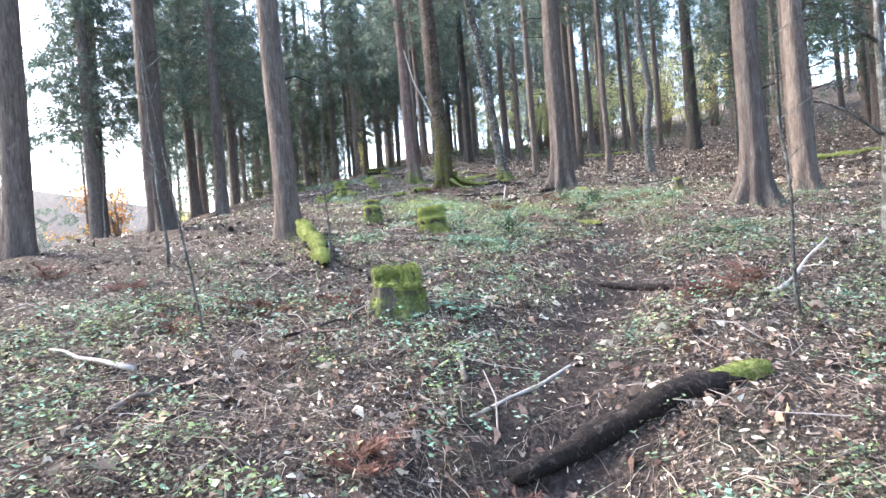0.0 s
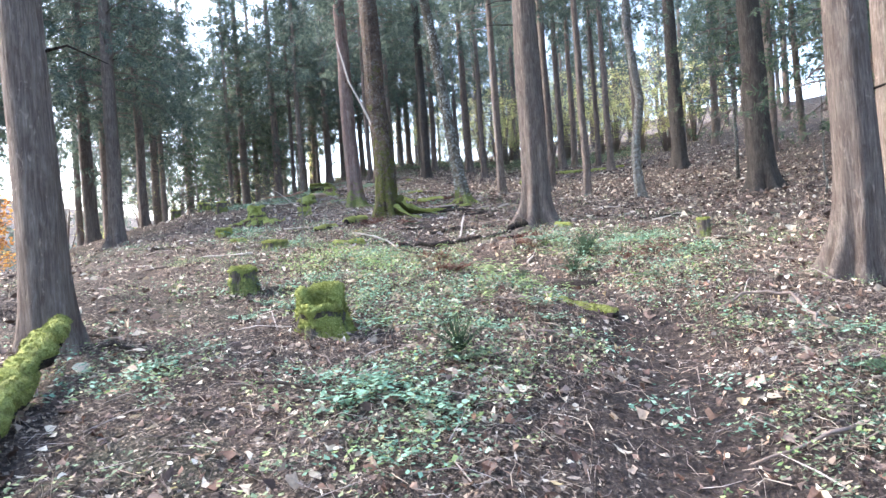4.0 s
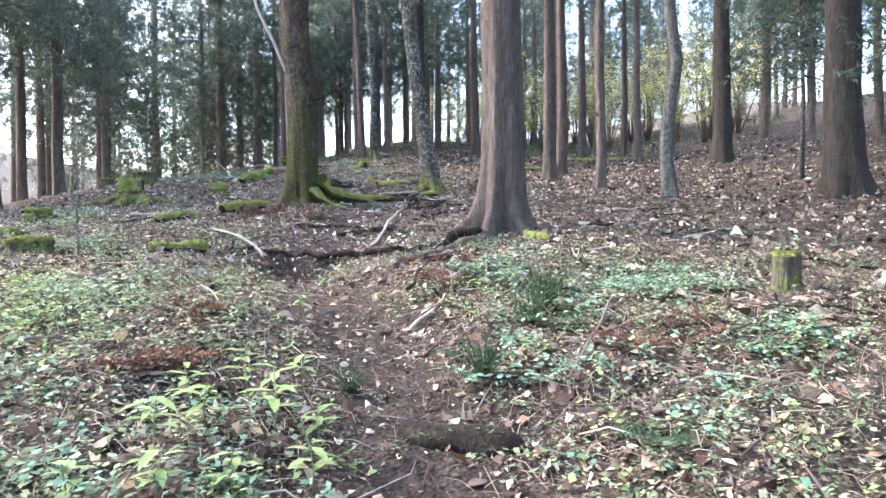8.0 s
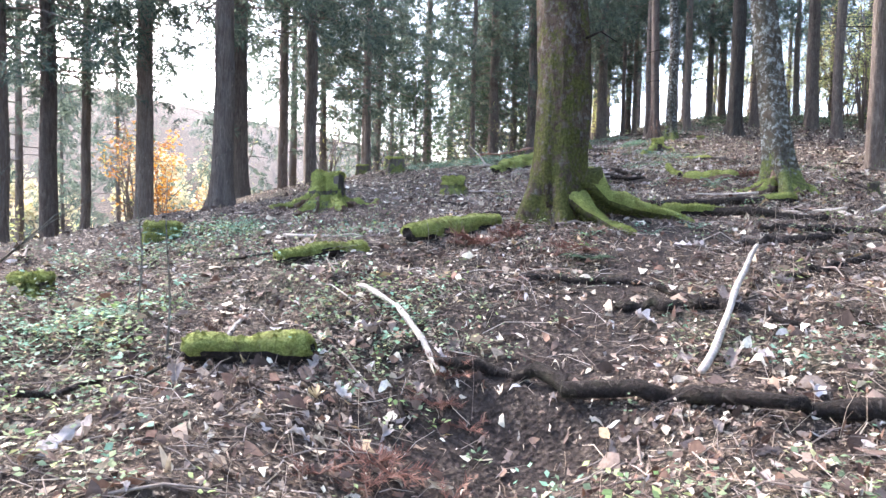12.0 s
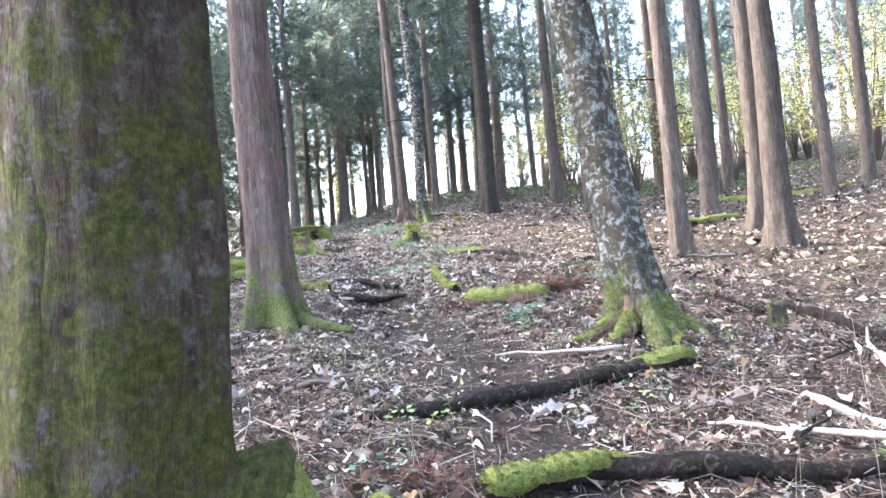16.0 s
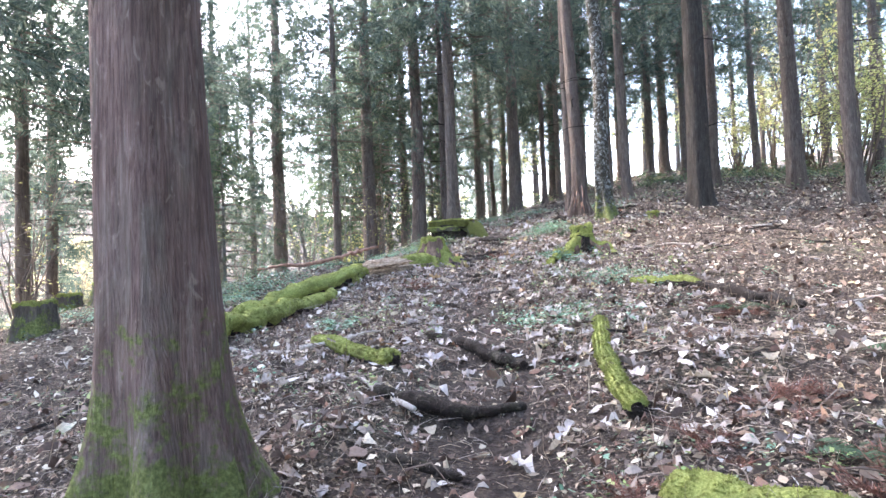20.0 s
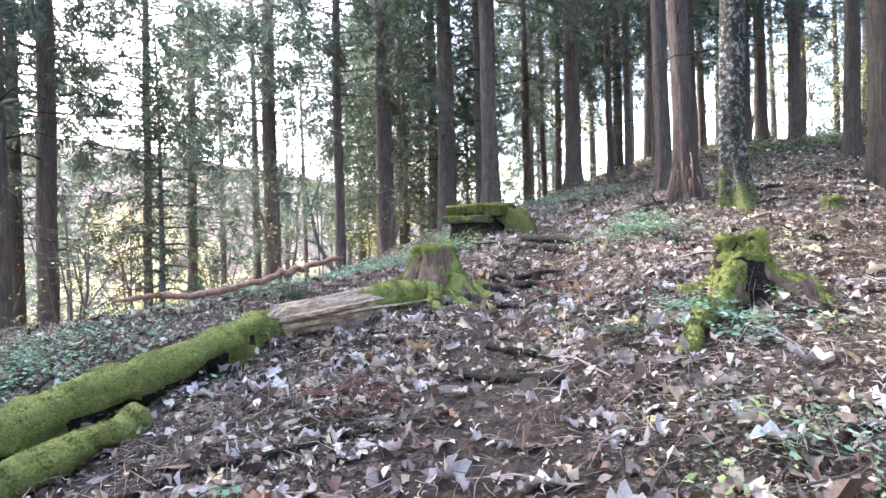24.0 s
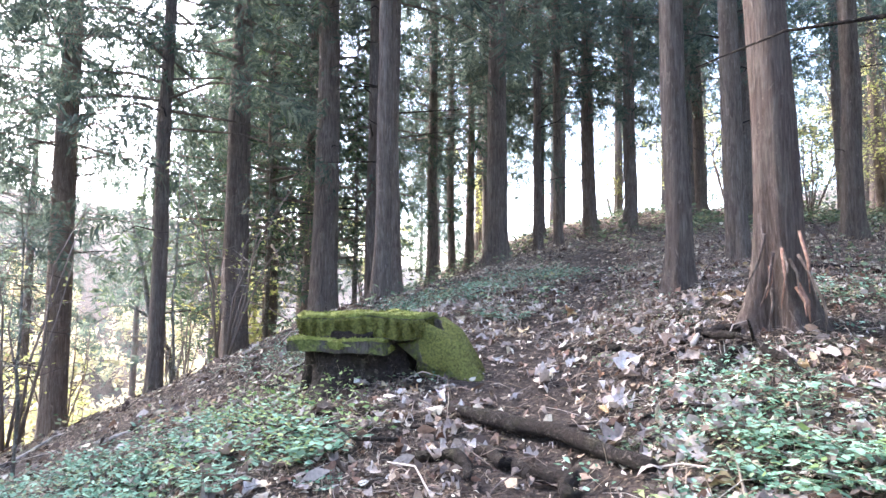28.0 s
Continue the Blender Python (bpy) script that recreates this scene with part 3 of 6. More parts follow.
def conifer(x, y, d, crown="high", material=None, sweep=0.08, lean=(0.0, 0.0), flare=0.5, lobes=6, label="", height=20.0, crook=0.06, seg=24, stubs=0, group="cedars of the plantation"):
    seed = len(TREES) + 3
    rng = random.Random(seed * 7 + 1)
    e = new("conifer_tree")
    e.location = (x, y, ground_z(x, y))
    part("trunk", trunk_data(d, height, seed, flare, lobes, sweep, lean, seg, crook), material or M_BARK, e)
    pool = {"high": CROWNS, "low": LOW_CROWNS, "far": FAR_CROWNS, "tall": TALL_CROWNS, "mid": LOW_CROWNS[2:], "bare": BARE_CROWNS}[crown]
    turn = pose(lean[0] * 9, lean[1] * 9, 0, 0, 0, rng.uniform(0, 360)) @ Matrix.Scale(rng.uniform(0.9, 1.12), 4)
    part("crown", pool[rng.randrange(len(pool))], None, e).matrix_basis = turn
    if not stubs and abs(x) < 14 and y > 10:
        stubs = 2 if y < 36 else 5
    for k in range(stubs):
        z = rng.uniform(1.6, 6.5)
        a = rng.uniform(0, 6.28)
        L = rng.uniform(0.12, 0.9 if y < 36 else 1.5)
        q = Vector((math.cos(a), math.sin(a), 0))
        b = Vector((lean[0] * z, lean[1] * z, z)) + q * d * 0.4
        pts = [b, b + q * L * 0.5 + Vector((0, 0, 0.06)), b + q * L + Vector((rng.uniform(-0.1, 0.1), rng.uniform(-0.1, 0.1), rng.uniform(-0.15, 0.2)))]
        part("dead_branch", mesh("dead_branch", *tube(pts, [0.018, 0.011, 0.004], 5)), M_DEADWOOD, e)
    tagged(e, label or "tall straight cedar with reddish-brown stringy bark on the slope", "tree", group)
    TREES.append((x, y, d))
    return e


conifer(3.69, 19.95, 0.6, "high", flare=1.0, lobes=7, stubs=3, seg=40, label="broad cedar with pale peeling bark and spreading surface roots")
conifer(5.62, 11.95, 0.44, "high", flare=1.05, lobes=7, seg=40, label="cedar with grey fibrous bark and a splayed root foot")
conifer(7.4, 13.6, 0.4, "high")
conifer(-5.6, 8.0, 0.36, "high")
conifer(-6.1, 9.8, 0.38, "high", lean=(.012, 0))
conifer(-5.63, 13.37, 0.46, "high")
conifer(-2.53, 10.87, 0.36, "high", flare=0.6, stubs=3, label="slim cedar with reddish-brown bark next to a mossy log")
conifer(13.57, 35.12, 0.66, "bare", material=M_BARK_DARK, flare=0.6)
conifer(11.33, 24.2, 0.72, "tall", material=M_BARK_DARK, flare=0.7, label="stout dark cedar with a wide foot on the hillside")
conifer(9.33, 17.41, 0.41, "high")
conifer(8.08, 25.35, 0.28, "high", material=M_BARK_GREY, crook=0.22, flare=0.7, label="thin crooked grey tree with lichen on its bark")
conifer(7.54, 29.46, 0.28, "bare")
conifer(11.02, 47.4, 0.46, "bare")
conifer(7.6, 35.6, 0.4, "bare")
conifer(-13.2, 25.3, 0.5, "mid")
conifer(-13.7, 26.9, 0.42, "mid")
conifer(-14.6, 28.6, 0.26, "mid", lean=(.02, 0))
conifer(-12.29, 28.57, 0.44, "mid")
conifer(-9.2, 28.1, 0.48, "mid", flare=0.6)
conifer(-11.75, 31.58, 0.5, "mid")
conifer(-12.4, 34.6, 0.34, "mid")
conifer(-13.46, 37.53, 0.34, "mid")
conifer(-10.33, 47.6, 0.28, "mid")
conifer(-6.6, 49.0, 0.26, "tall")
conifer(-6.0, 48.4, 0.28, "tall")
conifer(-5.75, 47.2, 0.28, "tall")
conifer(-7.2, 56.0, 0.32, "low")
conifer(-7.32, 58.98, 0.26, "low")
conifer(-6.4, 58.0, 0.28, "low")
conifer(-4.59, 52.2, 0.5, "tall", flare=0.6, label="pair-like thick cedar with dark furrowed bark up the slope")
conifer(-3.9, 55.0, 0.24, "tall")
conifer(-3.43, 56.2, 0.26, "low")
conifer(-4.35, 60.3, 0.4, "low")
conifer(-2.58, 57.95, 0.44, "low")
conifer(-1.3, 57.6, 0.4, "low")
conifer(-1.33, 44.6, 0.29, "high", stubs=2)
TORN = conifer(-0.8, 42.3, 0.32, "high", M_BARK_RED, lean=(-0.03, 0.0), flare=0.9, stubs=5, lobes=5, label="cedar with torn reddish bark, snapped stubs and a splintered root foot")
conifer(-0.05, 48.3, 0.34, "tall")
conifer(1.26, 61.9, 0.5, "low")
conifer(2.0, 43.1, 0.54, "tall", material=M_BARK_DARK, flare=0.6, label="dark straight cedar beside the trail")
conifer(5.07, 49.0, 0.52, "bare")
conifer(5.3, 60.0, 0.34, "tall")
conifer(5.4, 43.6, 0.34, "bare")
conifer(2.2, 58.5, 0.45, "low")
conifer(2.96, 51.9, 0.4, "tall")
conifer(0.59, 59.3, 0.4, "low")
conifer(4.65, 32.0, 0.31, "high")
conifer(6.61, 32.6, 0.42, "high")
conifer(8.3, 40.5, 0.46, "bare")
conifer(10.47, 52.4, 0.5, "bare")
conifer(12.35, 49.1, 0.42, "bare")
conifer(12.9, 45.5, 0.32, "bare")
conifer(12.3, 41.5, 0.36, "bare")
conifer(14.5, 43.0, 0.4, "bare")
conifer(-1.12, 28.4, 0.5, "high", material=M_BARK_LOW, flare=0.85, lobes=6, stubs=2, seg=40, lean=(-.01, 0.), label="tall cedar with grey-brown stringy bark and green moss around its foot")
conifer(-12.4, 40.2, 0.4, "mid", lean=(0.012, 0.0))
conifer(-11.4, 38.7, 0.28, "high")
conifer(-13.9, 44.0, 0.23, "mid", lean=(0.015, 0.0))
conifer(-16.3, 48.0, 0.36, "mid", lean=(0.02, 0.0))
conifer(-13.2, 48.2, 0.52, "mid", stubs=3, label="cedar with a bare reddish-brown trunk on the brink of the slope")
conifer(-9.9, 49.5, 0.55, "high", stubs=4, label="sturdy brown cedar with a few snapped branch stubs")
conifer(-10.0, 53.5, 0.4, "low")
conifer(-7.7, 49.2, 0.52, "high", stubs=3)
conifer(-11.6, 54.2, 0.42, "low")
conifer(-15.5, 41.7, 0.36, "mid")
conifer(-16.8, 41.2, 0.4, "high")
conifer(-10.3, 33.2, 0.37, "mid")
# the mossy leaning tree, the lichen-covered trees
conifer(0.24, 22.85, 0.56, "high", M_BARK_MOSS, 0.12, (-0.035, 0.01), 0.36, 5, "old leaning tree with thick green moss and a snapped side stem", crook=0.12, seg=64)
conifer(2.61, 26.75, 0.38, "high", M_BARK_LICHEN, 0.05, (-0.12, 0.0), 1.0, 5, "slanting broadleaf tree with white lichen patches and a mossy foot", crook=0.1, seg=24)
conifer(-0.1, 41.3, 0.33, "high", M_BARK_LICHEN, 0.05, (-0.03, 0.0), 1.0, 5, "knotty tree with pale lichen patches and mossy roots", crook=0.14, seg=24)


def far_woods():
    rng = random.Random(5)
    stems = [trunk_data(0.34 + 0.05 * k, 19.0, 900 + k, 0.4, 5, 0.1, (0.01 * (k - 1), 0.0), 9) for k in range(4)]
    made = []
    gx = -40.0
    while gx < 38:
        # rows begin behind the walk: those cedars are unseen, added to shape the light
        gy = -22.0
        while gy < 98:
            x, y = gx + rng.uniform(-1.7, 1.7), gy + rng.uniform(-1.7, 1.7)
            gy += 4.3
            inside = -15.5 < x < 13.5 and -3 < y < 59
            close = abs(x - trail(np.clip(y, 0, 52))) < 4.5 and y < 60
            gate = ((0.6 if y < 30 else 0.4) if x > -24 else 0.12) if x < -15 else (0.7 if x > 14 else (0.75 if x > 2 else 0.55))
            if inside or close or rng.random() > gate:
                continue
            if any((x - a) ** 2 + (y - b) ** 2 < 4.5 for a, b, _ in TREES):
                continue
            if 11 < x < 26 and 46 < y < 64:
                continue
            e = new("conifer_tree")
            e.location = (x, y, ground_z(x, y) - 0.1)
            part("trunk", stems[rng.randrange(4)], M_BARK, e)
            turn = pose(0, 0, 0, 0, 0, rng.uniform(0, 360)) @ Matrix.Scale(rng.uniform(0.85, 1.15), 4)
            part("crown", CROWNS[rng.randrange(4)] if x < (-17 if y < 36 else -16) else (LOW_CROWNS[rng.randrange(2, 4)] if x < -14 else FAR_CROWNS[rng.randrange(3)] if x > 13 and y < 48 else (TALL_CROWNS[rng.randrange(3)] if y < 64 else (FAR_CROWNS[rng.randrange(3)] if x > 4 else CROWNS[rng.randrange(4)]))), None, e).matrix_basis = turn
            tagged(e, "slender filler cedar far back in the shaded plantation and unseen behind the walk", "tree", "distant cedars")
            made.append(e)
            TREES.append((x, y, 0.35))
        gx += 4.3
    return made


far_woods()


# ---- stumps, logs, roots and sticks ----
def spot(x, y, up=0.0):
    return Vector((x, y, ground_z(x, y) + up))


def fuzz(soup, p, nrm, rng, size):
    """A tuft of moss: three short blades."""
    for _ in range(3):
        t = Vector((rng.uniform(-1, 1), rng.uniform(-1, 1), rng.uniform(-1, 1))).cross(nrm)
        if t.length < 1e-3:
            continue
        t = t.normalized() * size * 0.35
        soup.poly(p - t, p + t, p + nrm * size * rng.uniform(0.5, 1.2) + Vector((rng.uniform(-1, 1), rng.uniform(-1, 1), rng.uniform(-0.8, 0.3))) * size * 0.6)


def moss_coat(verts, faces, cover, seed, parent, thick=0.03, tuft=0.013, label="bright yellow-green cushion of moss", material=None):
    """Moss over part of a surface: a soft shell, thick where cover(point, normal) is high, sunk away where it is below zero."""
    rng = random.Random(seed)
    V = [Vector(v) for v in verts]
    mid = sum(V, Vector()) / len(V)
    N = [Vector() for _ in V]
    vol = 0.0
    for f in faces:
        c = (V[f[1]] - V[f[0]]).cross(V[f[2]] - V[f[0]])
        vol += c.dot(V[f[0]] - mid)
        for i in f:
            N[i] += c
    sign = 1 if vol > 0 else -1
    N = [(q * sign).normalized() if q.length > 1e-12 else Vector((0, 0, 1)) for q in N]
    m = [cover(v, q) for v, q in zip(V, N)]
    out = []
    for v, q, a in zip(V, N, m):
        h = -0.006 if a <= 0 else thick * min(1.0, a * 2.2) ** 0.6 * (1 + 0.5 * noise.noise((v.x * 14 + seed, v.y * 14, v.z * 14)) + 0.35 * noise.noise((v.x * 40, v.y * 40, v.z * 40)))
        out.append(v + q * h + Vector((0, 0, -0.25 * max(h, 0) if q.z < 0.3 else 0)))
    kept = [f for f in faces if max(m[i] for i in f) > 0 and len(f) < 9]
    if not kept:
        return
    ids = {}
    for f in kept:
        for i in f:
            ids.setdefault(i, len(ids))
    body = Soup()
    body.v = [tuple(out[i]) for i in ids]
    for f in kept:
        body.s.append(len(f))
        body.l += [ids[i] for i in f]
    for f in kept:
        a = sum(m[i] for i in f) / len(f)
        if a <= 0.02:
            continue
        area = (V[f[1]] - V[f[0]]).length * (V[f[2]] - V[f[1]]).length
        for _ in range(min(14, int(area * 9000 + rng.random()))):
            wt = [rng.random() for _ in f]
            p = sum((out[i] * q for i, q in zip(f, wt)), Vector()) / sum(wt)
            fuzz(body, p, N[f[0]], rng, tuft * rng.uniform(0.6, 1.4))
    me = body.bake("moss", True)
    part("moss", me, material or M_MOSS, parent, label)


def stump(x, y, w, h, label, tier=0.0, moss=0.6, seed=1, roots=5, slant=0.0, flare=0.35, wood=None, name="tree_stump", face=-1.6, under=0.0, cone=0.0):
    """A stump with a fluted, spreading foot and an uneven, rotten top; moss lies over its top and shoulders."""
    rng = random.Random(seed)
    e = new(name)
    e.location = (x, y, ground_z(x, y))
    seg, levels = 56, 13
    ph = rng.uniform(0, 6.28)

    def level(px, py):
        z = h * (1 + 0.12 * noise.noise((px * 5 + seed, py * 5, 0)) + 0.05 * noise.noise((px * 17 + seed, py * 17, 3)))
        if tier:
            q = px * math.cos(face) + py * math.sin(face) + 0.03 * noise.noise((px * 8, py * 8, seed))
            z *= 1 - tier * (1 / (1 + math.exp(-(q - 0.03) * 90)))
        return z + slant * px

    rows = []
    for k in range(levels):
        f = k / (levels - 1)
        row = []
        for s in range(seg):
            a = 2 * math.pi * s / seg
            lob = 0.5 + 0.5 * math.cos(roots * a + ph + 1.2 * noise.noise((math.cos(a) + seed, math.sin(a), 0)))
            toward = max(0.0, math.cos(a - face))
            r = w / 2 * (1.06 - (0.12 + cone) * f + flare * (0.15 + lob ** 1.5) * 1.3 * math.exp(-f * 3.4) + 0.10 * noise.noise((math.cos(a) * 2 + seed, math.sin(a) * 2, f * 2)) + 0.2 * noise.noise((math.cos(a) * 5.5 + seed, math.sin(a) * 5.5, f * 0.8)))
            r *= 1 - 0.13 * math.exp(-((f - 0.78) / 0.09) ** 2) * (0.6 + 0.8 * noise.noise((math.cos(a) * 3 + seed, math.sin(a) * 3, 5.0)))
            r *= 1 - under * toward * math.exp(-((f - 0.45) / 0.28) ** 2)
            top = level(w / 2 * 0.9 * math.cos(a), w / 2 * 0.9 * math.sin(a))
            row.append(Vector((r * math.cos(a), r * math.sin(a), -0.15 + (top + 0.15) * f)))
        rows.append(row)
    edge = rows[-1]
    for q in (0.92, 0.78, 0.6, 0.42, 0.24, 0.1):
        row = []
        for s in range(seg):
            px, py = edge[s].x * q, edge[s].y * q
            row.append(Vector((px, py, level(px, py) + 0.012 - 0.03 * (1 - q) + 0.03 * noise.noise((px * 14, py * 14, seed)))))
        rows.append(row)
    verts = [v for r in rows for v in r] + [Vector((0, 0, level(0, 0) - 0.02))]
    faces = []
    for k in range(len(rows) - 1):
        for s in range(seg):
            faces.append((k * seg + s, k * seg + (s + 1) % seg, (k + 1) * seg + (s + 1) % seg, (k + 1) * seg + s))
    last = (len(rows) - 1) * seg
    faces += [(last + s, last + (s + 1) % seg, len(verts) - 1) for s in range(seg)]
    part("stump_body", mesh("stump_body", verts, faces), wood or M_STUMP, e)
    if moss > 0:
        def cover(v, nrm):
            return moss - 0.85 + 0.75 * noise.noise((v.x * 5.5 + seed, v.y * 5.5, v.z * 3.5)) + 0.35 * noise.noise((v.x * 15 + seed, v.y * 15, v.z * 9)) + 1.0 * nrm.z + 0.35 * (v.z / h - 0.5)
        moss_coat(verts, faces, cover, seed, e)
    return tagged(e, label, "tree stump")


def lay(points, radii, sink=0.35, step=0.22):
    """Runs a line over the ground: each (x, y[, lift]) becomes a place on it; radii are spread along."""
    line = resample([(p[0], p[1], p[2] if len(p) > 2 else 0.0) for p in points], step)
    n = len(line)
    rs = [float(np.interp(k / max(n - 1, 1), np.linspace(0, 1, len(radii)), radii)) for k in range(n)]
    zs = [ground_z(p.x, p.y) for p in line]
    sm = [sum(zs[max(0, k - 3):k + 4]) / len(zs[max(0, k - 3):k + 4]) for k in range(n)]
    return [Vector((p.x, p.y, z + p.z + r * (1 - sink))) for p, z, r in zip(line, sm, rs)], rs


def timber(name, points, radii, material, label, category, moss=(), seed=1, rough=0.45, sink=0.5, seg=12, wobble=0.0, shoots=0, group="", grain=0.0, bare=0.0):
    """A log, root or stick lying over the ground. moss: stretches (from, to) of its length that are moss-grown."""
    rng = random.Random(seed)
    pts, rs = lay(points, radii, sink, max(0.05, 1.1 * max(radii)))
    if wobble:
        pts = [p + Vector((noise.noise((k * 0.5, seed, 0)), noise.noise((k * 0.5, seed, 5)), 0.6 * noise.noise((k * 0.5, seed, 9)))) * wobble for k, p in enumerate(pts)]
    d0, d1 = (pts[0] - pts[1]).normalized(), (pts[-1] - pts[-2]).normalized()
    pts = [pts[0] + d0 * rs[0] * 0.5] + pts + [pts[-1] + d1 * rs[-1] * 0.5]
    rs = [rs[0] * 0.5] + list(rs) + [rs[-1] * 0.5]
    base = pts[0].copy()
    e = new(name)
    e.location = base
    loc = [p - base for p in pts]
    part("wood", mesh("wood", *tube(loc, rs, seg, rough, seed, grain=grain), smooth=not grain), material, e)
    for _ in range(shoots):
        k = rng.randrange(1, len(loc) - 1) if len(loc) > 2 else 0
        a = rng.uniform(0, 6.28)
        q = Vector((math.cos(a), math.sin(a), rng.uniform(0.1, 0.7))) * rng.uniform(0.1, 0.35)
        part("side_twig", mesh("side_twig", *tube([loc[k], loc[k] + q * 0.5, loc[k] + q + Vector((0, 0, -0.03))], [rs[k] * 0.5, rs[k] * 0.35, rs[k] * 0.15], 5)), material, e)
    if moss:
        vs, fs = tube(loc, rs, max(seg, 14), rough, seed)
        total = len(loc) - 1

        def cover(v, nrm):
            k = min(range(len(loc)), key=lambda q: (loc[q] - v).length_squared) / max(total, 1)
            inside = max(min((k - a0) * 6 + 0.5, (a1 - k) * 6 + 0.5) for a0, a1 in moss)
            return min(inside, 0.55) - 0.38 - bare + 0.74 * nrm.z + 0.5 * noise.noise((v.x * 4 + seed, v.y * 4, v.z * 6)) + 0.3 * noise.noise((v.x * 15, v.y * 15 + seed, v.z * 15))
        moss_coat(vs, fs, cover, seed, e, 0.008 + 0.12 * max(rs), 0.012, "bright yellow-green coat of moss")
    return tagged(e, label, category, group)


stump(-0.43, 6.1, 0.44, 0.37, "cut stump in two steps, grown over with green moss", 0.4, 0.45, 4, 6, 0.0, 0.6)
stump(-0.16, 11.15, 0.4, 0.42, "two-stepped stump under a thick bright moss coat", 0.4, 0.85, 5, 5, 0.0, 0.7)
stump(-1.34, 13.1, 0.32, 0.25, "small low stump topped with bright moss", 0.0, 0.5, 6)
stump(-1.85, 17.7, 0.5, 0.18, "low dark stump with a thin moss rim", 0.0, 0.3, 7)
stump(-2.85, 18.95, 0.3, 0.12, "tiny stump sunk in moss", 0.0, 0.8, 17)
stump(-3.55, 23.9, 0.52, 0.5, "gnarled stump with mossy roots spread over the slope", 0.5, 0.5, 8, 4, 0.0, 1.2)
stump(-2.6, 26.5, 0.46, 0.3, "low stump covered with bright moss", 0.4, 0.5, 9)
stump(-8.4, 35.2, 0.55, 0.3, "old stump with a flat mossy top among the cedars", 0.0, 0.3, 10)
stump(-3.7, 21.0, 0.34, 0.16, "rotten stump hidden under moss", 0.0, 0.9, 11)
stump(-6.9, 32.5, 0.5, 0.4, "flat-topped old stump with greyish moss", 0.45, 0.3, 12, face=2.5)
stump(-9.8, 35.6, 0.45, 0.35, "weathered stump with moss on its top", 0.0, 0.25, 13)
stump(5.57, 15.69, 0.23, 0.26, "short round stump with a bright moss cap", 0.0, 0.35, 14, 5, 0.0, 0.15)
stump(-3.1, 37.76, 0.6, 0.44, "rotting stump with moss cap and gnarled roots beside the trail", 0.0, 0.5, 15, 5, 0.0, 1.2, M_ROTTEN, cone=0.35)
stump(-0.17, 37.0, 0.38, 0.42, "hollow stump draped with hanging green moss", 0.4, 0.5, 16, 4, 0.0, 1.3, M_DEADWOOD)


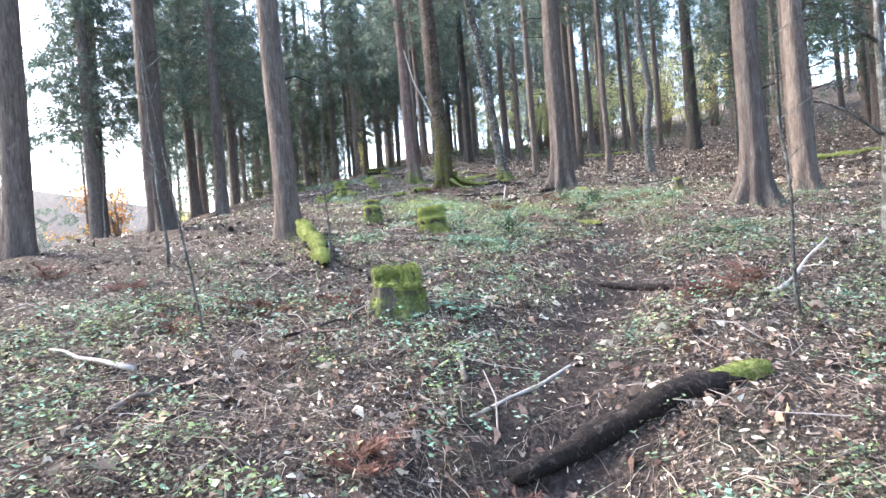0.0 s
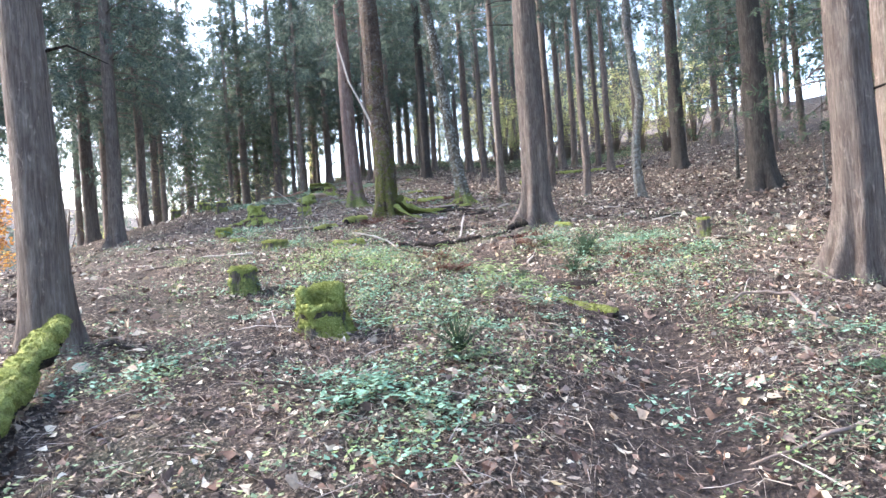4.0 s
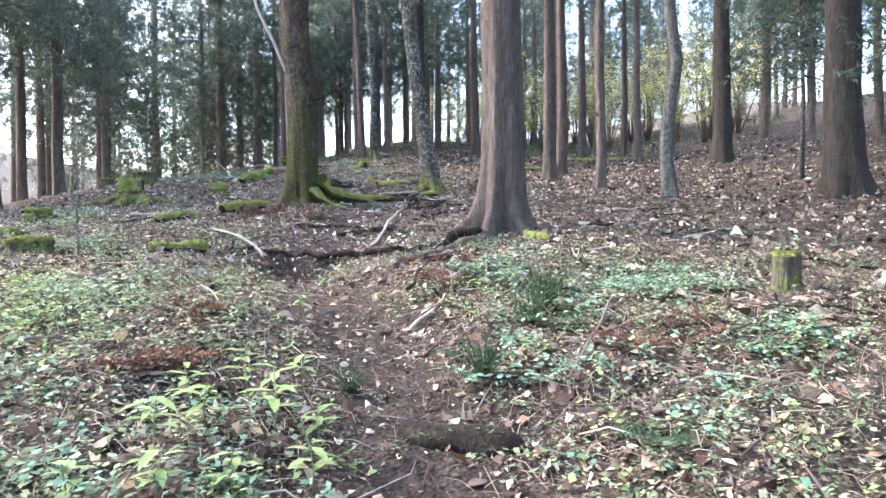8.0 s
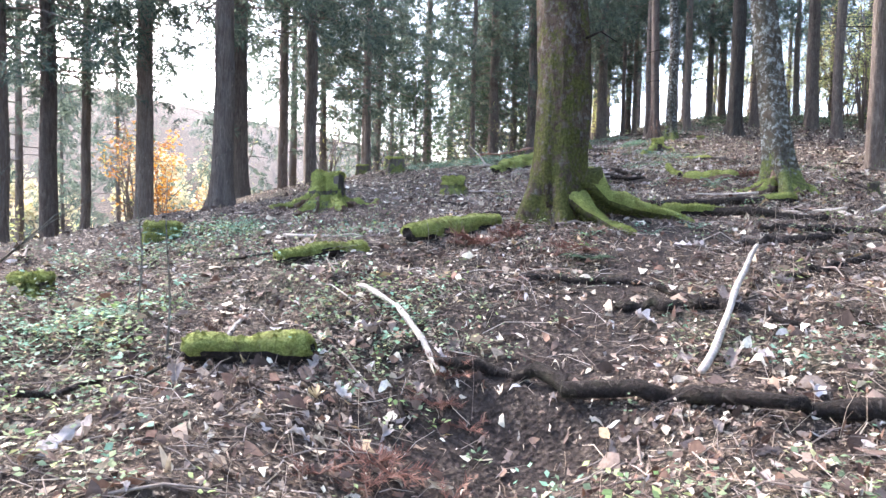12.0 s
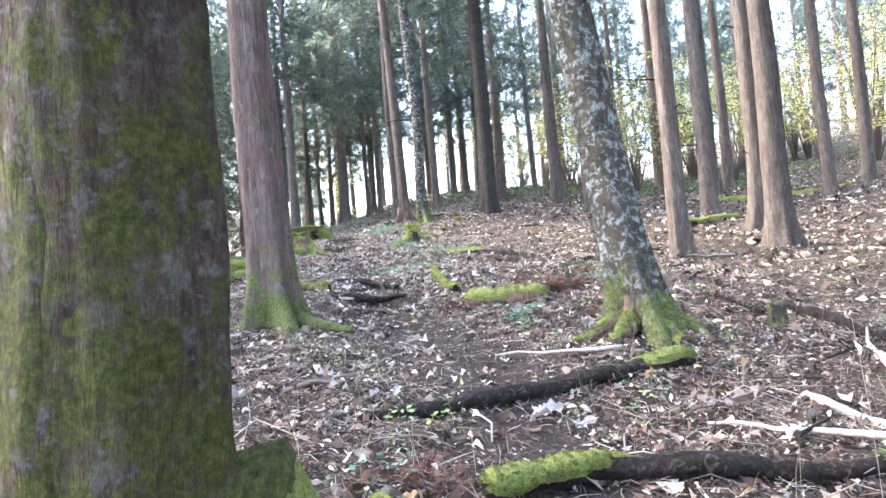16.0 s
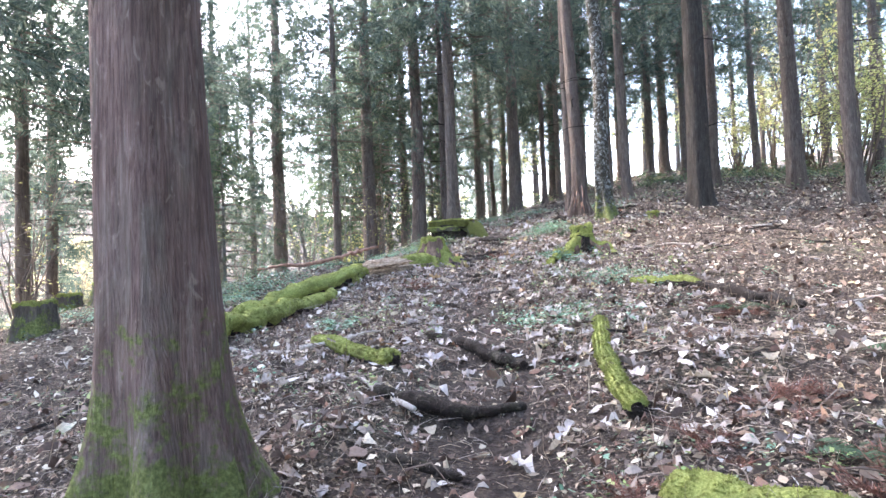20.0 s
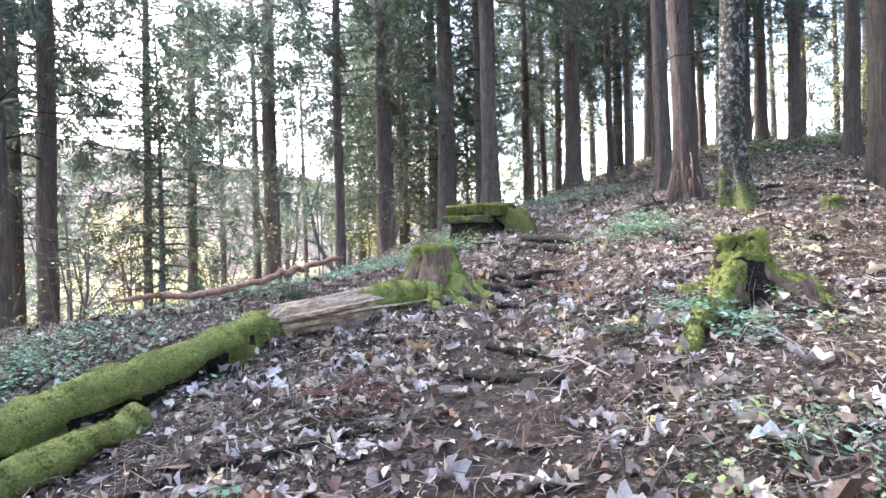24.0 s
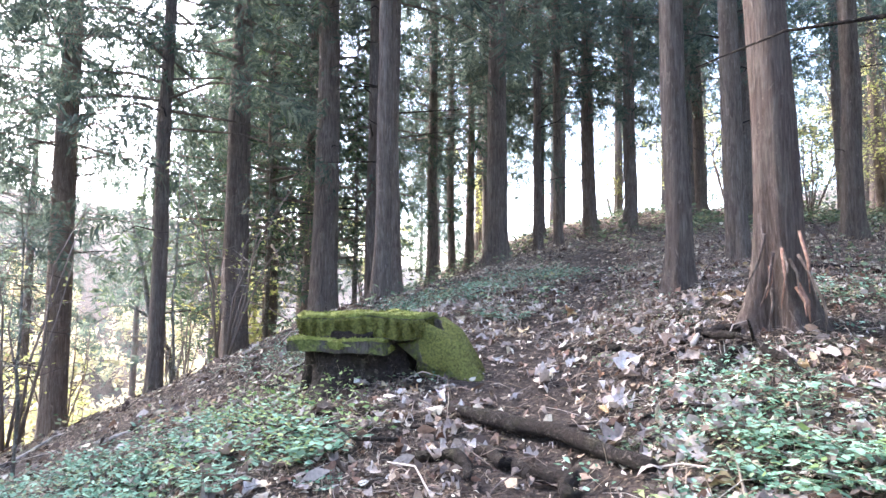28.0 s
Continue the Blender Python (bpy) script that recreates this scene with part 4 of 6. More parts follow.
def bench_stump(x, y, seed=18):
    """An undercut old stump: a thick mossy slab over a narrow foot, with a mossy shoulder falling away at one end. The
    foot's dark wood stands in for the shade under the slab.
    """
    e = stump(x, y, 0.82, 0.36, "broad bench-like stump with a flat mossy top", 0.0, 0.0, seed, 4, 0.0, 0.5, M_DEADWOOD)
    bm = bmesh.new()
    bmesh.ops.create_cube(bm, size=1.0)
    bmesh.ops.subdivide_edges(bm, edges=bm.edges[:], cuts=9, use_grid_fill=True)
    for v in bm.verts:
        a, b = v.co.x * 2, v.co.y * 2
        k = 1 - 0.16 * a * a * b * b
        v.co.x, v.co.y, v.co.z = a * 0.56 * k, b * 0.34 * k, 0.40 + v.co.z * (0.2 - 0.03 * (a * a + b * b))
        v.co += Vector((noise.noise(v.co * 6), noise.noise(v.co * 6 + Vector((9, 0, 0))), 0.8 * noise.noise(v.co * 5 + Vector((0, 9, 0))))) * 0.045
    vs = [v.co.copy() for v in bm.verts]
    bm.verts.index_update()
    fs = [tuple(v.index for v in f.verts) for f in bm.faces]
    part("top_slab", bm, M_STUMP, e)
    # bright moss on top, dark olive on the sides: light and shade put into colour
    moss_coat(vs, fs, lambda v, q: 1.1 * q.z - 0.45 + 0.3 * noise.noise((v.x * 6, v.y * 6, v.z * 6)), seed, e, 0.025)
    moss_coat(vs, fs, lambda v, q: 0.5 - 0.9 * abs(q.z) + 0.4 * noise.noise((v.x * 7, v.y * 7, v.z * 7)), seed + 5, e, 0.008, label="moss on the cut face, darker olive for its shade", material=M_MOSS_OLIVE)
    ledge = bmesh.new()
    bmesh.ops.create_cube(ledge, size=1.0)
    bmesh.ops.subdivide_edges(ledge, edges=ledge.edges[:], cuts=7, use_grid_fill=True)
    for v in ledge.verts:
        v.co = Vector((v.co.x * 0.78 - 0.12, v.co.y * 0.3 - 0.3, 0.25 + v.co.z * 0.09))
        v.co += Vector((noise.noise(v.co * 7), noise.noise(v.co * 7 + Vector((5, 0, 0))), 0.7 * noise.noise(v.co * 6 + Vector((0, 5, 0))))) * 0.035
    ledge.verts.index_update()
    lv, lf = [v.co.copy() for v in ledge.verts], [tuple(v.index for v in f.verts) for f in ledge.faces]
    part("ledge", ledge, M_STUMP, e)
    moss_coat(lv, lf, lambda v, q: 0.7 * q.z - 0.2 + 0.5 * noise.noise((v.x * 7, v.y * 7, v.z * 7)), seed + 3, e, 0.02)
    for px, r in ((-0.42, 0.09), (-0.12, 0.07)):
        part("leg", mesh("leg", *tube([(px, -0.2, -0.15), (px + 0.03, -0.22, 0.15), (px, -0.16, 0.38)], [r * 1.3, r, r * 1.1], 12, 0.5, seed)), M_DEADWOOD, e)
    vs, fs = tube([(0.45, -0.02, 0.33), (0.62, -0.05, 0.2), (0.82, -0.08, 0.02), (0.95, -0.1, -0.12)], [0.17, 0.18, 0.15, 0.09], 18, 1.2, seed)
    part("root_shoulder", mesh("root_shoulder", vs, fs), M_STUMP, e)
    moss_coat(vs, fs, lambda v, q: 0.6 * q.z + 0.1 + 0.45 * noise.noise((v.x * 6, v.y * 6, v.z * 6)), seed + 1, e, 0.025, label="dull olive moss on the root", material=M_MOSS_OLIVE)
    return e


bench_stump(-4.05, 41.95)
stump(3.8, 26.85, 0.16, 0.22, "splintered dark stub of a dead stem", 0.0, 0.0, 19, 3)
stump(0.9, 40.6, 0.25, 0.1, "crumbled stump base with a little moss", 0.0, 0.5, 20)

timber("fallen_log", [(0.3, 3.92), (0.8, 4.2), (1.4, 4.35), (2.0, 4.5)], (0.05, 0.085, 0.09, 0.07), M_DEADWOOD, "dark rotting log across the trail with moss on one end", "log", ((0.9, 1.0),), 21, sink=0.5, seg=14)
timber("fallen_log", [(1.62, 7.42), (2.0, 7.22), (2.42, 6.95)], (0.03, 0.045, 0.04), M_DEADWOOD, "short dark log forming a step in the trail", "log", (), 22)
timber("fallen_log", [(-1.33, 7.6), (-1.75, 9.1, 0.08), (-2.24, 10.65, 0.26)], (0.05, 0.085, 0.09, 0.085, 0.05), M_DEADWOOD, "moss-covered log lying at the foot of a cedar", "log", ((0.0, 1.0),), 23, rough=0.9, sink=0.25, seg=18, wobble=0.06, bare=0.12)
timber("fallen_log", [(2.15, 12.3), (2.4, 11.95), (2.7, 11.5)], (0.03, 0.04, 0.035), M_DEADWOOD, "grey-brown mossy branch lying at the trail edge", "log", ((0.0, 0.9),), 24, wobble=0.05)
timber("fallen_log", [(-0.42, 22.45), (-0.6, 21.9), (-0.78, 21.1)], (0.08, 0.1, 0.075), M_DEADWOOD, "log covered with vivid green moss near a mossy tree", "log", ((0.02, 0.98),), 25, sink=0.25)
timber("fallen_log", [(-1.02, 20.66), (-1.16, 20.34), (-1.37, 19.95)], (0.05, 0.065, 0.05), M_DEADWOOD, "thin log grown over with moss", "log", ((0.0, 1.0),), 26)
timber("fallen_log", [(-0.8, 18.45), (-0.28, 18.75)], (0.09, 0.08), M_DEADWOOD, "short dark log with moss on top", "log", ((0.0, 1.0),), 27)
timber("fallen_log", [(-3.2, 30.4), (-3.3, 31.6), (-3.32, 32.9), (-3.3, 34.2)], (0.09, 0.12, 0.11, 0.06), M_DEADWOOD, "long moss-covered log lying along the trail", "log", ((0.0, 1.0),), 28, rough=0.8, sink=0.2, seg=20, wobble=0.1)
timber("fallen_log", [(-3.75, 32.6), (-3.7, 34.0), (-3.6, 35.7)], (0.08, 0.13, 0.14), M_DEADWOOD, "moss-grown length of log behind another one", "log", ((0.0, 1.0),), 36, rough=0.7, sink=0.15, seg=20, wobble=0.08)
timber("fallen_log", [(-3.54, 35.75), (-3.3, 36.4), (-2.98, 37.06)], (0.14, 0.155, 0.15), M_SPLIT, "broken end of a log with split pale wood and a moss", "log", ((0.74, 1.0),), 29, rough=0.25, sink=0.1, seg=48, grain=0.34)
timber("fallen_log", [(-1.9, 31.25), (-0.98, 30.85)], (0.06, 0.07), M_DEADWOOD, "short mossy log beside the trail", "log", ((0.0, 1.0),), 30)
timber("fallen_log", [(1.16, 28.82), (1.55, 28.62), (1.98, 28.42)], (0.09, 0.1, 0.095), M_ROTTEN, "cut log with a thick moss coat", "log", ((0.0, 0.97),), 31, rough=0.4, sink=0.25, seg=24, bare=0.3)
timber("fallen_log", [(0.55, 32.1), (0.68, 31.0), (0.95, 29.95)], (0.045, 0.055, 0.06), M_DEADWOOD, "slim mossy log pointing up the slope", "log", ((0.0, 1.0),), 32)
timber("fallen_log", [(0.5, 24.9), (1.29, 25.4), (2.0, 25.6), (2.7, 25.9)], (0.04, 0.06, 0.07, 0.075), M_DEADWOOD, "dark bark-covered log slanting across the trail", "log", ((0.94, 1.0),), 33, sink=0.35, wobble=0.05)
timber("fallen_log", [(4.2, 28.0), (4.25, 27.1), (4.45, 25.7)], (0.04, 0.055, 0.05), M_DEADWOOD, "dark decaying log on the slope", "log", (), 34)
timber("fallen_log", [(-0.25, 36.8), (-0.42, 36.2), (-0.5, 35.6), (-0.55, 35.2)], (0.06, 0.055, 0.045, 0.03), M_DEADWOOD, "mossy root running down from a hollow stump", "root", ((0.0, 0.8),), 35, rough=0.9, wobble=0.09)
for k, (a, b) in enumerate((((9.2, 42.6), (11.9, 41.9)), ((9.8, 42.0), (12.6, 42.4)), ((10.6, 43.2), (13.2, 42.0)), ((6.4, 37.2), (8.2, 38.4)), ((12.6, 22.3), (14.2, 21.4)))):
    timber("fallen_log", [a, b], (0.11, 0.08), M_DEADWOOD, "thin mossy log lying on the far hillside", "log", ((0.0, 1.0),), 40 + k, seg=9)

# surface roots
timber("tree_root", [(0.1, 19.15), (0.85, 19.22), (1.45, 19.15), (2.0, 19.08), (2.7, 19.02), (3.3, 19.5, 0.1)], (0.025, 0.04, 0.045, 0.045, 0.055, 0.1), M_DEADWOOD, "long bare root crossing the trail like a step", "root", (), 51, sink=-0.3, wobble=0.22, seg=12)
timber("tree_root", [(1.86, 17.3), (2.18, 17.42), (2.5, 18.0), (2.95, 18.9), (3.4, 19.6)], (0.03, 0.05, 0.05, 0.06, 0.08), M_BARK, "dark root running down beside the trail", "root", (), 52, sink=0.1, wobble=0.06)
timber("tree_root", [(3.95, 19.3), (4.08, 19.0), (4.15, 18.75)], (0.08, 0.06, 0.03), M_BARK_LOW, "short root with a cushion of moss", "root", ((0.0, 0.7),), 53)
timber("tree_root", [(0.25, 22.88, 0.36), (0.62, 23.05, 0.15), (1.0, 23.18, 0.08), (1.35, 23.26, 0.0), (1.55, 23.3, -0.05)], (0.17, 0.13, 0.1, 0.06, 0.025), M_BARK_MOSS, "thick moss-covered root of the leaning tree", "root", ((0.3, 0.85),), 54, rough=1.2, sink=0.5, seg=28, wobble=0.09, bare=0.3)
timber("tree_root", [(0.26, 22.8, 0.26), (0.52, 22.68, 0.08), (0.74, 22.6, 0.0), (0.92, 22.5, -0.03), (1.05, 22.38, -0.05)], (0.15, 0.11, 0.075, 0.045, 0.02), M_BARK_MOSS, "mossy root at the foot of the leaning tree", "root", ((0.3, 0.9),), 55, rough=1.2, sink=0.7, seg=28, wobble=0.05, bare=0.34)
timber("tree_root", [(1.2, 23.85), (1.7, 24.05), (2.3, 24.0), (2.9, 23.98)], (0.06, 0.06, 0.05, 0.04), M_DEADWOOD, "grey fallen branch beside a mossy root", "branch", ((0.0, 0.25),), 56, sink=-0.1)
timber("tree_root", [(-0.8, 30.15), (-0.25, 30.02), (0.25, 30.12)], (0.05, 0.05, 0.03), M_DEADWOOD, "dark root forming a step in the trail", "root", (), 57, sink=0.0, wobble=0.05)
timber("tree_root", [(-1.05, 31.85), (-0.5, 31.45), (0.05, 31.15)], (0.03, 0.05, 0.04), M_DEADWOOD, "dark root forming a step in the trail", "root", (), 58, sink=0.0, wobble=0.05)
timber("tree_root", [(-0.33, 29.3), (0.08, 29.22)], (0.04, 0.03), M_DEADWOOD, "small dark root on the trail", "root", (), 59)
timber("tree_root", [(-2.0, 35.5), (-1.15, 35.1)], (0.03, 0.04), M_DEADWOOD, "small dark root on the trail", "root", (), 60)
timber("tree_root", [(-0.75, 28.3), (-0.35, 28.0), (-0.1, 27.9)], (0.12, 0.07, 0.03), M_BARK_LOW, "root spreading from the foot of a cedar", "root", (), 61)
timber("tree_root", [(-2.7, 37.6), (-2.35, 37.3), (-2.0, 37.2)], (0.06, 0.05, 0.02), M_DEADWOOD, "gnarled root of the rotting stump", "root", (), 62, wobble=0.05)
timber("tree_root", [(-2.6, 37.9), (-2.2, 38.1), (-1.7, 38.0)], (0.06, 0.045, 0.02), M_DEADWOOD, "gnarled root of the rotting stump", "root", (), 63, wobble=0.05)
for k, (a, b, r) in enumerate((((-2.9, 40.4), (-2.0, 39.5), 0.05), ((-3.1, 39.5), (-2.6, 38.9), 0.035), ((-2.5, 42.3), (-1.7, 41.7), 0.035), ((-1.9, 39.7), (-1.2, 39.2), 0.035), ((-1.6, 41.2), (-1.05, 42.0), 0.05), ((-1.5, 42.0), (-1.0, 42.3), 0.06), ((-0.3, 42.0), (0.4, 41.7), 0.05), ((-1.9, 36.0), (-1.2, 35.4), 0.03), ((-1.6, 33.5), (-0.9, 33.0), 0.025), ((2.0, 22.0), (3.3, 22.5), 0.05), ((2.2, 22.7), (3.5, 23.2), 0.06), ((1.2, 20.4), (2.4, 20.1), 0.05), ((2.3, 21.0), (3.3, 21.9), 0.035))):
    timber("tree_root", [(*a,), ((a[0] + b[0]) / 2 + 0.05, (a[1] + b[1]) / 2 + 0.08), (*b,)], (r * 0.6, r * 0.8, r * 0.3), M_DEADWOOD, "dark root lying bare on the trodden soil", "root", (), 70 + k, sink=0.2, wobble=0.1, group="bare roots")

# single branches and sticks
timber("branch", [(1.8, 19.3, 0.05), (1.98, 20.5, 0.1), (2.12, 21.6, 0.1)], (0.022, 0.022, 0.016), M_PALEWOOD, "straight bleached stick leaning over a root", "branch", (), 101, rough=0.15, seg=8)
timber("branch", [(-0.6, 19.85), (-0.1, 19.55, 0.08), (0.45, 19.05)], (0.018, 0.022, 0.02), M_PALEWOOD, "curved pale stick on the soil", "branch", (), 102, seg=7)
timber("branch", [(-1.0, 19.3), (-0.75, 18.6), (-0.55, 18.1)], (0.012, 0.015, 0.01), M_PALEWOOD, "thin pale stick on the leaves", "branch", (), 103, seg=6)
timber("branch", [(2.85, 16.4), (3.0, 16.85)], (0.03, 0.025), M_PALEWOOD, "short bleached piece of wood", "branch", (), 104, seg=7)
timber("branch", [(2.55, 17.3), (2.95, 17.6)], (0.045, 0.05), M_DEADWOOD, "short broken piece of branch", "branch", (), 105, seg=9)
timber("branch", [(2.9, 6.25), (3.4, 6.7, 0.1), (4.0, 7.15, 0.3)], (0.022, 0.018, 0.012), M_PALEWOOD, "pale forked stick on the bank", "branch", (), 106, seg=7, shoots=2)
timber("branch", [(3.65, 11.25), (3.95, 11.3, 0.12), (4.25, 11.05, 0.14), (4.1, 10.2)], (0.012, 0.016, 0.018, 0.01), M_TWIG, "thin arching branch over the leaves", "branch", (), 107, seg=6, wobble=0.04)
timber("branch", [(4.6, 16.0), (3.9, 14.9, 0.15), (3.4, 13.9)], (0.006, 0.01, 0.007), M_TWIG, "thin bent branch over low plants", "branch", (), 108, seg=6)
timber("branch", [(3.15, 25.15), (3.4, 24.3)], (0.03, 0.025), M_PALEWOOD, "bleached branch lying across another", "branch", (), 109, seg=7)
timber("branch", [(3.95, 25.7, 0.05), (3.4, 24.5, 0.1)], (0.028, 0.022), M_PALEWOOD, "bleached branch lying across another", "branch", (), 110, seg=7, shoots=2)
timber("branch", [(-6.0, 36.3, 0.15), (-4.75, 36.55, 0.2), (-4.45, 37.0, 0.26), (-4.3, 37.9, 0.3)], (0.022, 0.035, 0.035, 0.02), M_REDWOOD, "long crooked reddish branch without bark", "branch", (), 111, seg=9, shoots=3, wobble=0.07)
timber("branch", [(-4.7, 32.6, 0.65), (-4.0, 32.0, 0.15), (-3.2, 31.5), (-1.95, 31.05)], (0.012, 0.018, 0.02, 0.018), M_PALEWOOD, "long white curved stick", "branch", (), 112, seg=7)
timber("branch", [(-2.7, 33.5), (-2.0, 34.5)], (0.02, 0.02), M_DEADWOOD, "dark stick at the trail edge", "branch", (), 113, seg=6)
timber("branch", [(0.15, 20.6), (1.3, 20.9), (1.9, 20.3)], (0.025, 0.03, 0.02), M_DEADWOOD, "dark bent branch among leaves", "branch", (), 114, seg=7, wobble=0.05)
timber("branch", [(0.1, 4.3), (0.55, 4.75), (0.95, 5.3)], (0.012, 0.016, 0.01), M_PALEWOOD, "thin pale twig lying over a log", "branch", (), 115, seg=6)
timber("branch", [(-3.9, 12.4), (-5.2, 14.4)], (0.05, 0.04), M_DEADWOOD, "dark branch lying between two cedars", "branch", (), 116, seg=8, shoots=3)


def scatter_sticks():
    rng = random.Random(77)
    kinds = []
    for k in range(8):
        L = rng.uniform(0.5, 1.5)
        pts = [Vector((L * (q / 5 - 0.5), 0.1 * L * noise.noise((q * 0.7, k * 3.1, 0)), 0.05 * noise.noise((q * 0.8, k * 2.2, 4)))) for q in range(6)]
        r = rng.uniform(0.007, 0.02)
        me = mesh("fallen_stick", *tube(pts, [r * (1.1 - 0.12 * q) for q in range(6)], 6, 0.2, k))
        me.materials.append((M_DEADWOOD, M_PALEWOOD, M_TWIG, M_DEADWOOD)[k % 4])
        kinds.append(me)
    for k in range(190):
        y = rng.uniform(2.5, 46)
        x = float(trail(y)) + rng.choice((-1, 1)) * rng.uniform(0.5, 5.5)
        a = rng.uniform(0, math.pi)
        dz = (ground_z(x + 0.3 * math.cos(a), y + 0.3 * math.sin(a)) - ground_z(x - 0.3 * math.cos(a), y - 0.3 * math.sin(a))) / 0.6
        o = new("fallen_stick", kinds[k % 8])
        o.matrix_basis = pose(x, y, ground_z(x, y) + 0.03, 0, -math.degrees(math.atan(dz)), math.degrees(a))
        tagged(o, ("dark brown", "bleached pale", "thin brown", "dark brown")[k % 4] + " stick lying on the leaf litter", "stick", "fallen sticks")


scatter_sticks()

# the dead side stem with the marker ribbon on the leaning tree
_z = ground_z(0.09, 22.85)
_e = new("snag")
_e.location = (0.14, 22.66, _z)
part("stem", mesh("stem", *tube([(0.02, 0.02, 0.1), (-0.06, 0.0, 0.7), (-0.02, 0.03, 1.3), (-0.1, 0.06, 2.05)], [0.1, 0.09, 0.08, 0.05], 12, 0.5, 3)), M_BARK_MOSS, _e)
part("pale_branch", mesh("pale_branch", *tube([(-0.1, 0.06, 2.0), (-0.22, 0.1, 2.5), (-0.42, 0.1, 3.0), (-0.75, 0.1, 3.7), (-1.0, 0.1, 4.8)], [0.035, 0.032, 0.03, 0.025, 0.015], 8, 0.15, 4)), M_PALEWOOD, _e, "long bleached broken branch")
part("ribbon", mesh("ribbon", *tube([(-0.11, 0.06, 2.03), (-0.13, 0.07, 2.1)], [0.05, 0.048], 12, 0.1, 5)), M_RIBBON, _e, "pink marker ribbon tied around")
tagged(_e, "snapped dead stem leaning on the mossy tree, with marker ribbon", "snag")

# torn bark and splinters at the foot of the cedar with the stubs
_rng = random.Random(4)
for _k in range(14):
    _a = _rng.uniform(-2.9, -0.3)
    _r, _h, _l = 0.19 + 0.04 * _rng.random(), _rng.uniform(0.25, 0.8), _rng.uniform(0.2, 0.5)
    _b = Vector((math.cos(_a) * _r, math.sin(_a) * _r, _h))
    _t = _b + Vector((math.cos(_a) * _rng.uniform(0.05, 0.3), math.sin(_a) * _rng.uniform(0.05, 0.3) + 0.1 * _rng.random(), -_l))
    part("splinter", mesh("splinter", *tube([_b, _b.lerp(_t, 0.5) + Vector((0.02, -0.02, 0)), _t], [0.014, 0.012, 0.003], 5, 0.5, _k)), M_BARK_RED if _k % 3 else M_REDWOOD, TORN)


def spread_roots(x, y, rows, seed):
    """Moss-grown roots that fall away from a stump's shoulders: angle, reach, height at the stump, thickness."""
    for k, (a, reach, h, r) in enumerate(rows):
        q = Vector((math.cos(a), math.sin(a), 0))
        line_ = []
        for f in (0.1, 0.35, 0.6, 0.85, 1.0):
            p = spot(x + q.x * reach * f, y + q.y * reach * f)
            line_.append(p + Vector((0, 0, h * (1 - f) ** 1.5 - 0.3 * r)))
        base = line_[0].copy()
        e = new("tree_root")
        e.location = base
        vs, fs = tube(resample([p - base for p in line_], 0.05), [r * (1.1 - 0.75 * n / 40) for n in range(60)], 14, 0.9, seed + k)
        part("wood", mesh("wood", vs, fs), M_ROTTEN, e)
        moss_coat(vs, fs, lambda v, n: 0.7 * n.z - 0.25 + 0.6 * noise.noise((v.x * 7 + seed, v.y * 7, v.z * 7)), seed + k, e, 0.02)
        tagged(e, "gnarled root with moss running down from a rotten stump", "root", "stump roots")


spread_roots(-3.1, 37.76, ((-0.35, 0.75, 0.36, 0.1), (-1.1, 0.6, 0.24, 0.07), (-2.7, 0.55, 0.26, 0.08), (0.4, 0.6, 0.26, 0.08), (-0.7, 0.9, 0.14, 0.05)), 61)
spread_roots(-0.17, 37.0, ((-0.4, 0.6, 0.3, 0.08), (-1.9, 0.75, 0.3, 0.09), (-2.8, 0.5, 0.2, 0.07)), 71)
spread_roots(-3.55, 23.9, ((-0.6, 0.7, 0.3, 0.09), (-1.6, 0.6, 0.3, 0.08), (-2.6, 0.8, 0.25, 0.08), (0.3, 0.8, 0.2, 0.07)), 81)
spread_roots(2.61, 26.75, ((-2.3, 0.5, 0.35, 0.08), (-1.2, 0.55, 0.3, 0.08), (-0.2, 0.5, 0.3, 0.07), (-2.9, 0.6, 0.25, 0.06)), 91)

# the dark step of packed earth and wood in the gully
timber("fallen_log", [(2.5, 13.5), (2.78, 13.42), (3.06, 13.36)], (0.06, 0.075, 0.06), M_DEADWOOD, "dark wet log sunk in the trail as a step", "log", (), 131, rough=0.9, sink=0.85, seg=14)

# dark branches and old wood beside and across the upper trail
timber("branch", [(-3.1, 40.9, 0.02), (-2.46, 40.55, 0.03), (-1.95, 40.02)], (0.045, 0.05, 0.04), M_DEADWOOD, "straight dark branch lying across the trail", "branch", (), 141, rough=0.35, sink=0.1, seg=10)
timber("branch", [(-3.15, 40.2), (-2.9, 40.1, 0.04), (-2.78, 39.9)], (0.03, 0.04, 0.03), M_DEADWOOD, "short crooked dark root on the trail", "branch", (), 142, rough=0.6, sink=0.1, seg=9, wobble=0.06)
timber("branch", [(-2.41, 38.35), (-2.15, 38.5, 0.03), (-1.9, 38.52)], (0.03, 0.035, 0.025), M_DEADWOOD, "dark stick at the foot of a rotten stump", "branch", (), 143, rough=0.5, sink=0.1, seg=9)
timber("branch", [(-2.7, 38.5), (-2.5, 38.35, 0.04), (-2.3, 38.18)], (0.04, 0.035, 0.02), M_DEADWOOD, "broken dark stub beside a rotten stump", "branch", (), 144, rough=0.5, sink=0.1, seg=9)
timber("fallen_log", [(0.75, 34.0), (1.3, 33.65), (1.75, 33.3), (2.3, 32.65)], (0.045, 0.07, 0.07, 0.05), M_DEADWOOD, "dark decayed log half sunk in the leaves", "log", ((0.1, 0.35),), 145, rough=0.6, sink=0.4, wobble=0.1, bare=0.3)
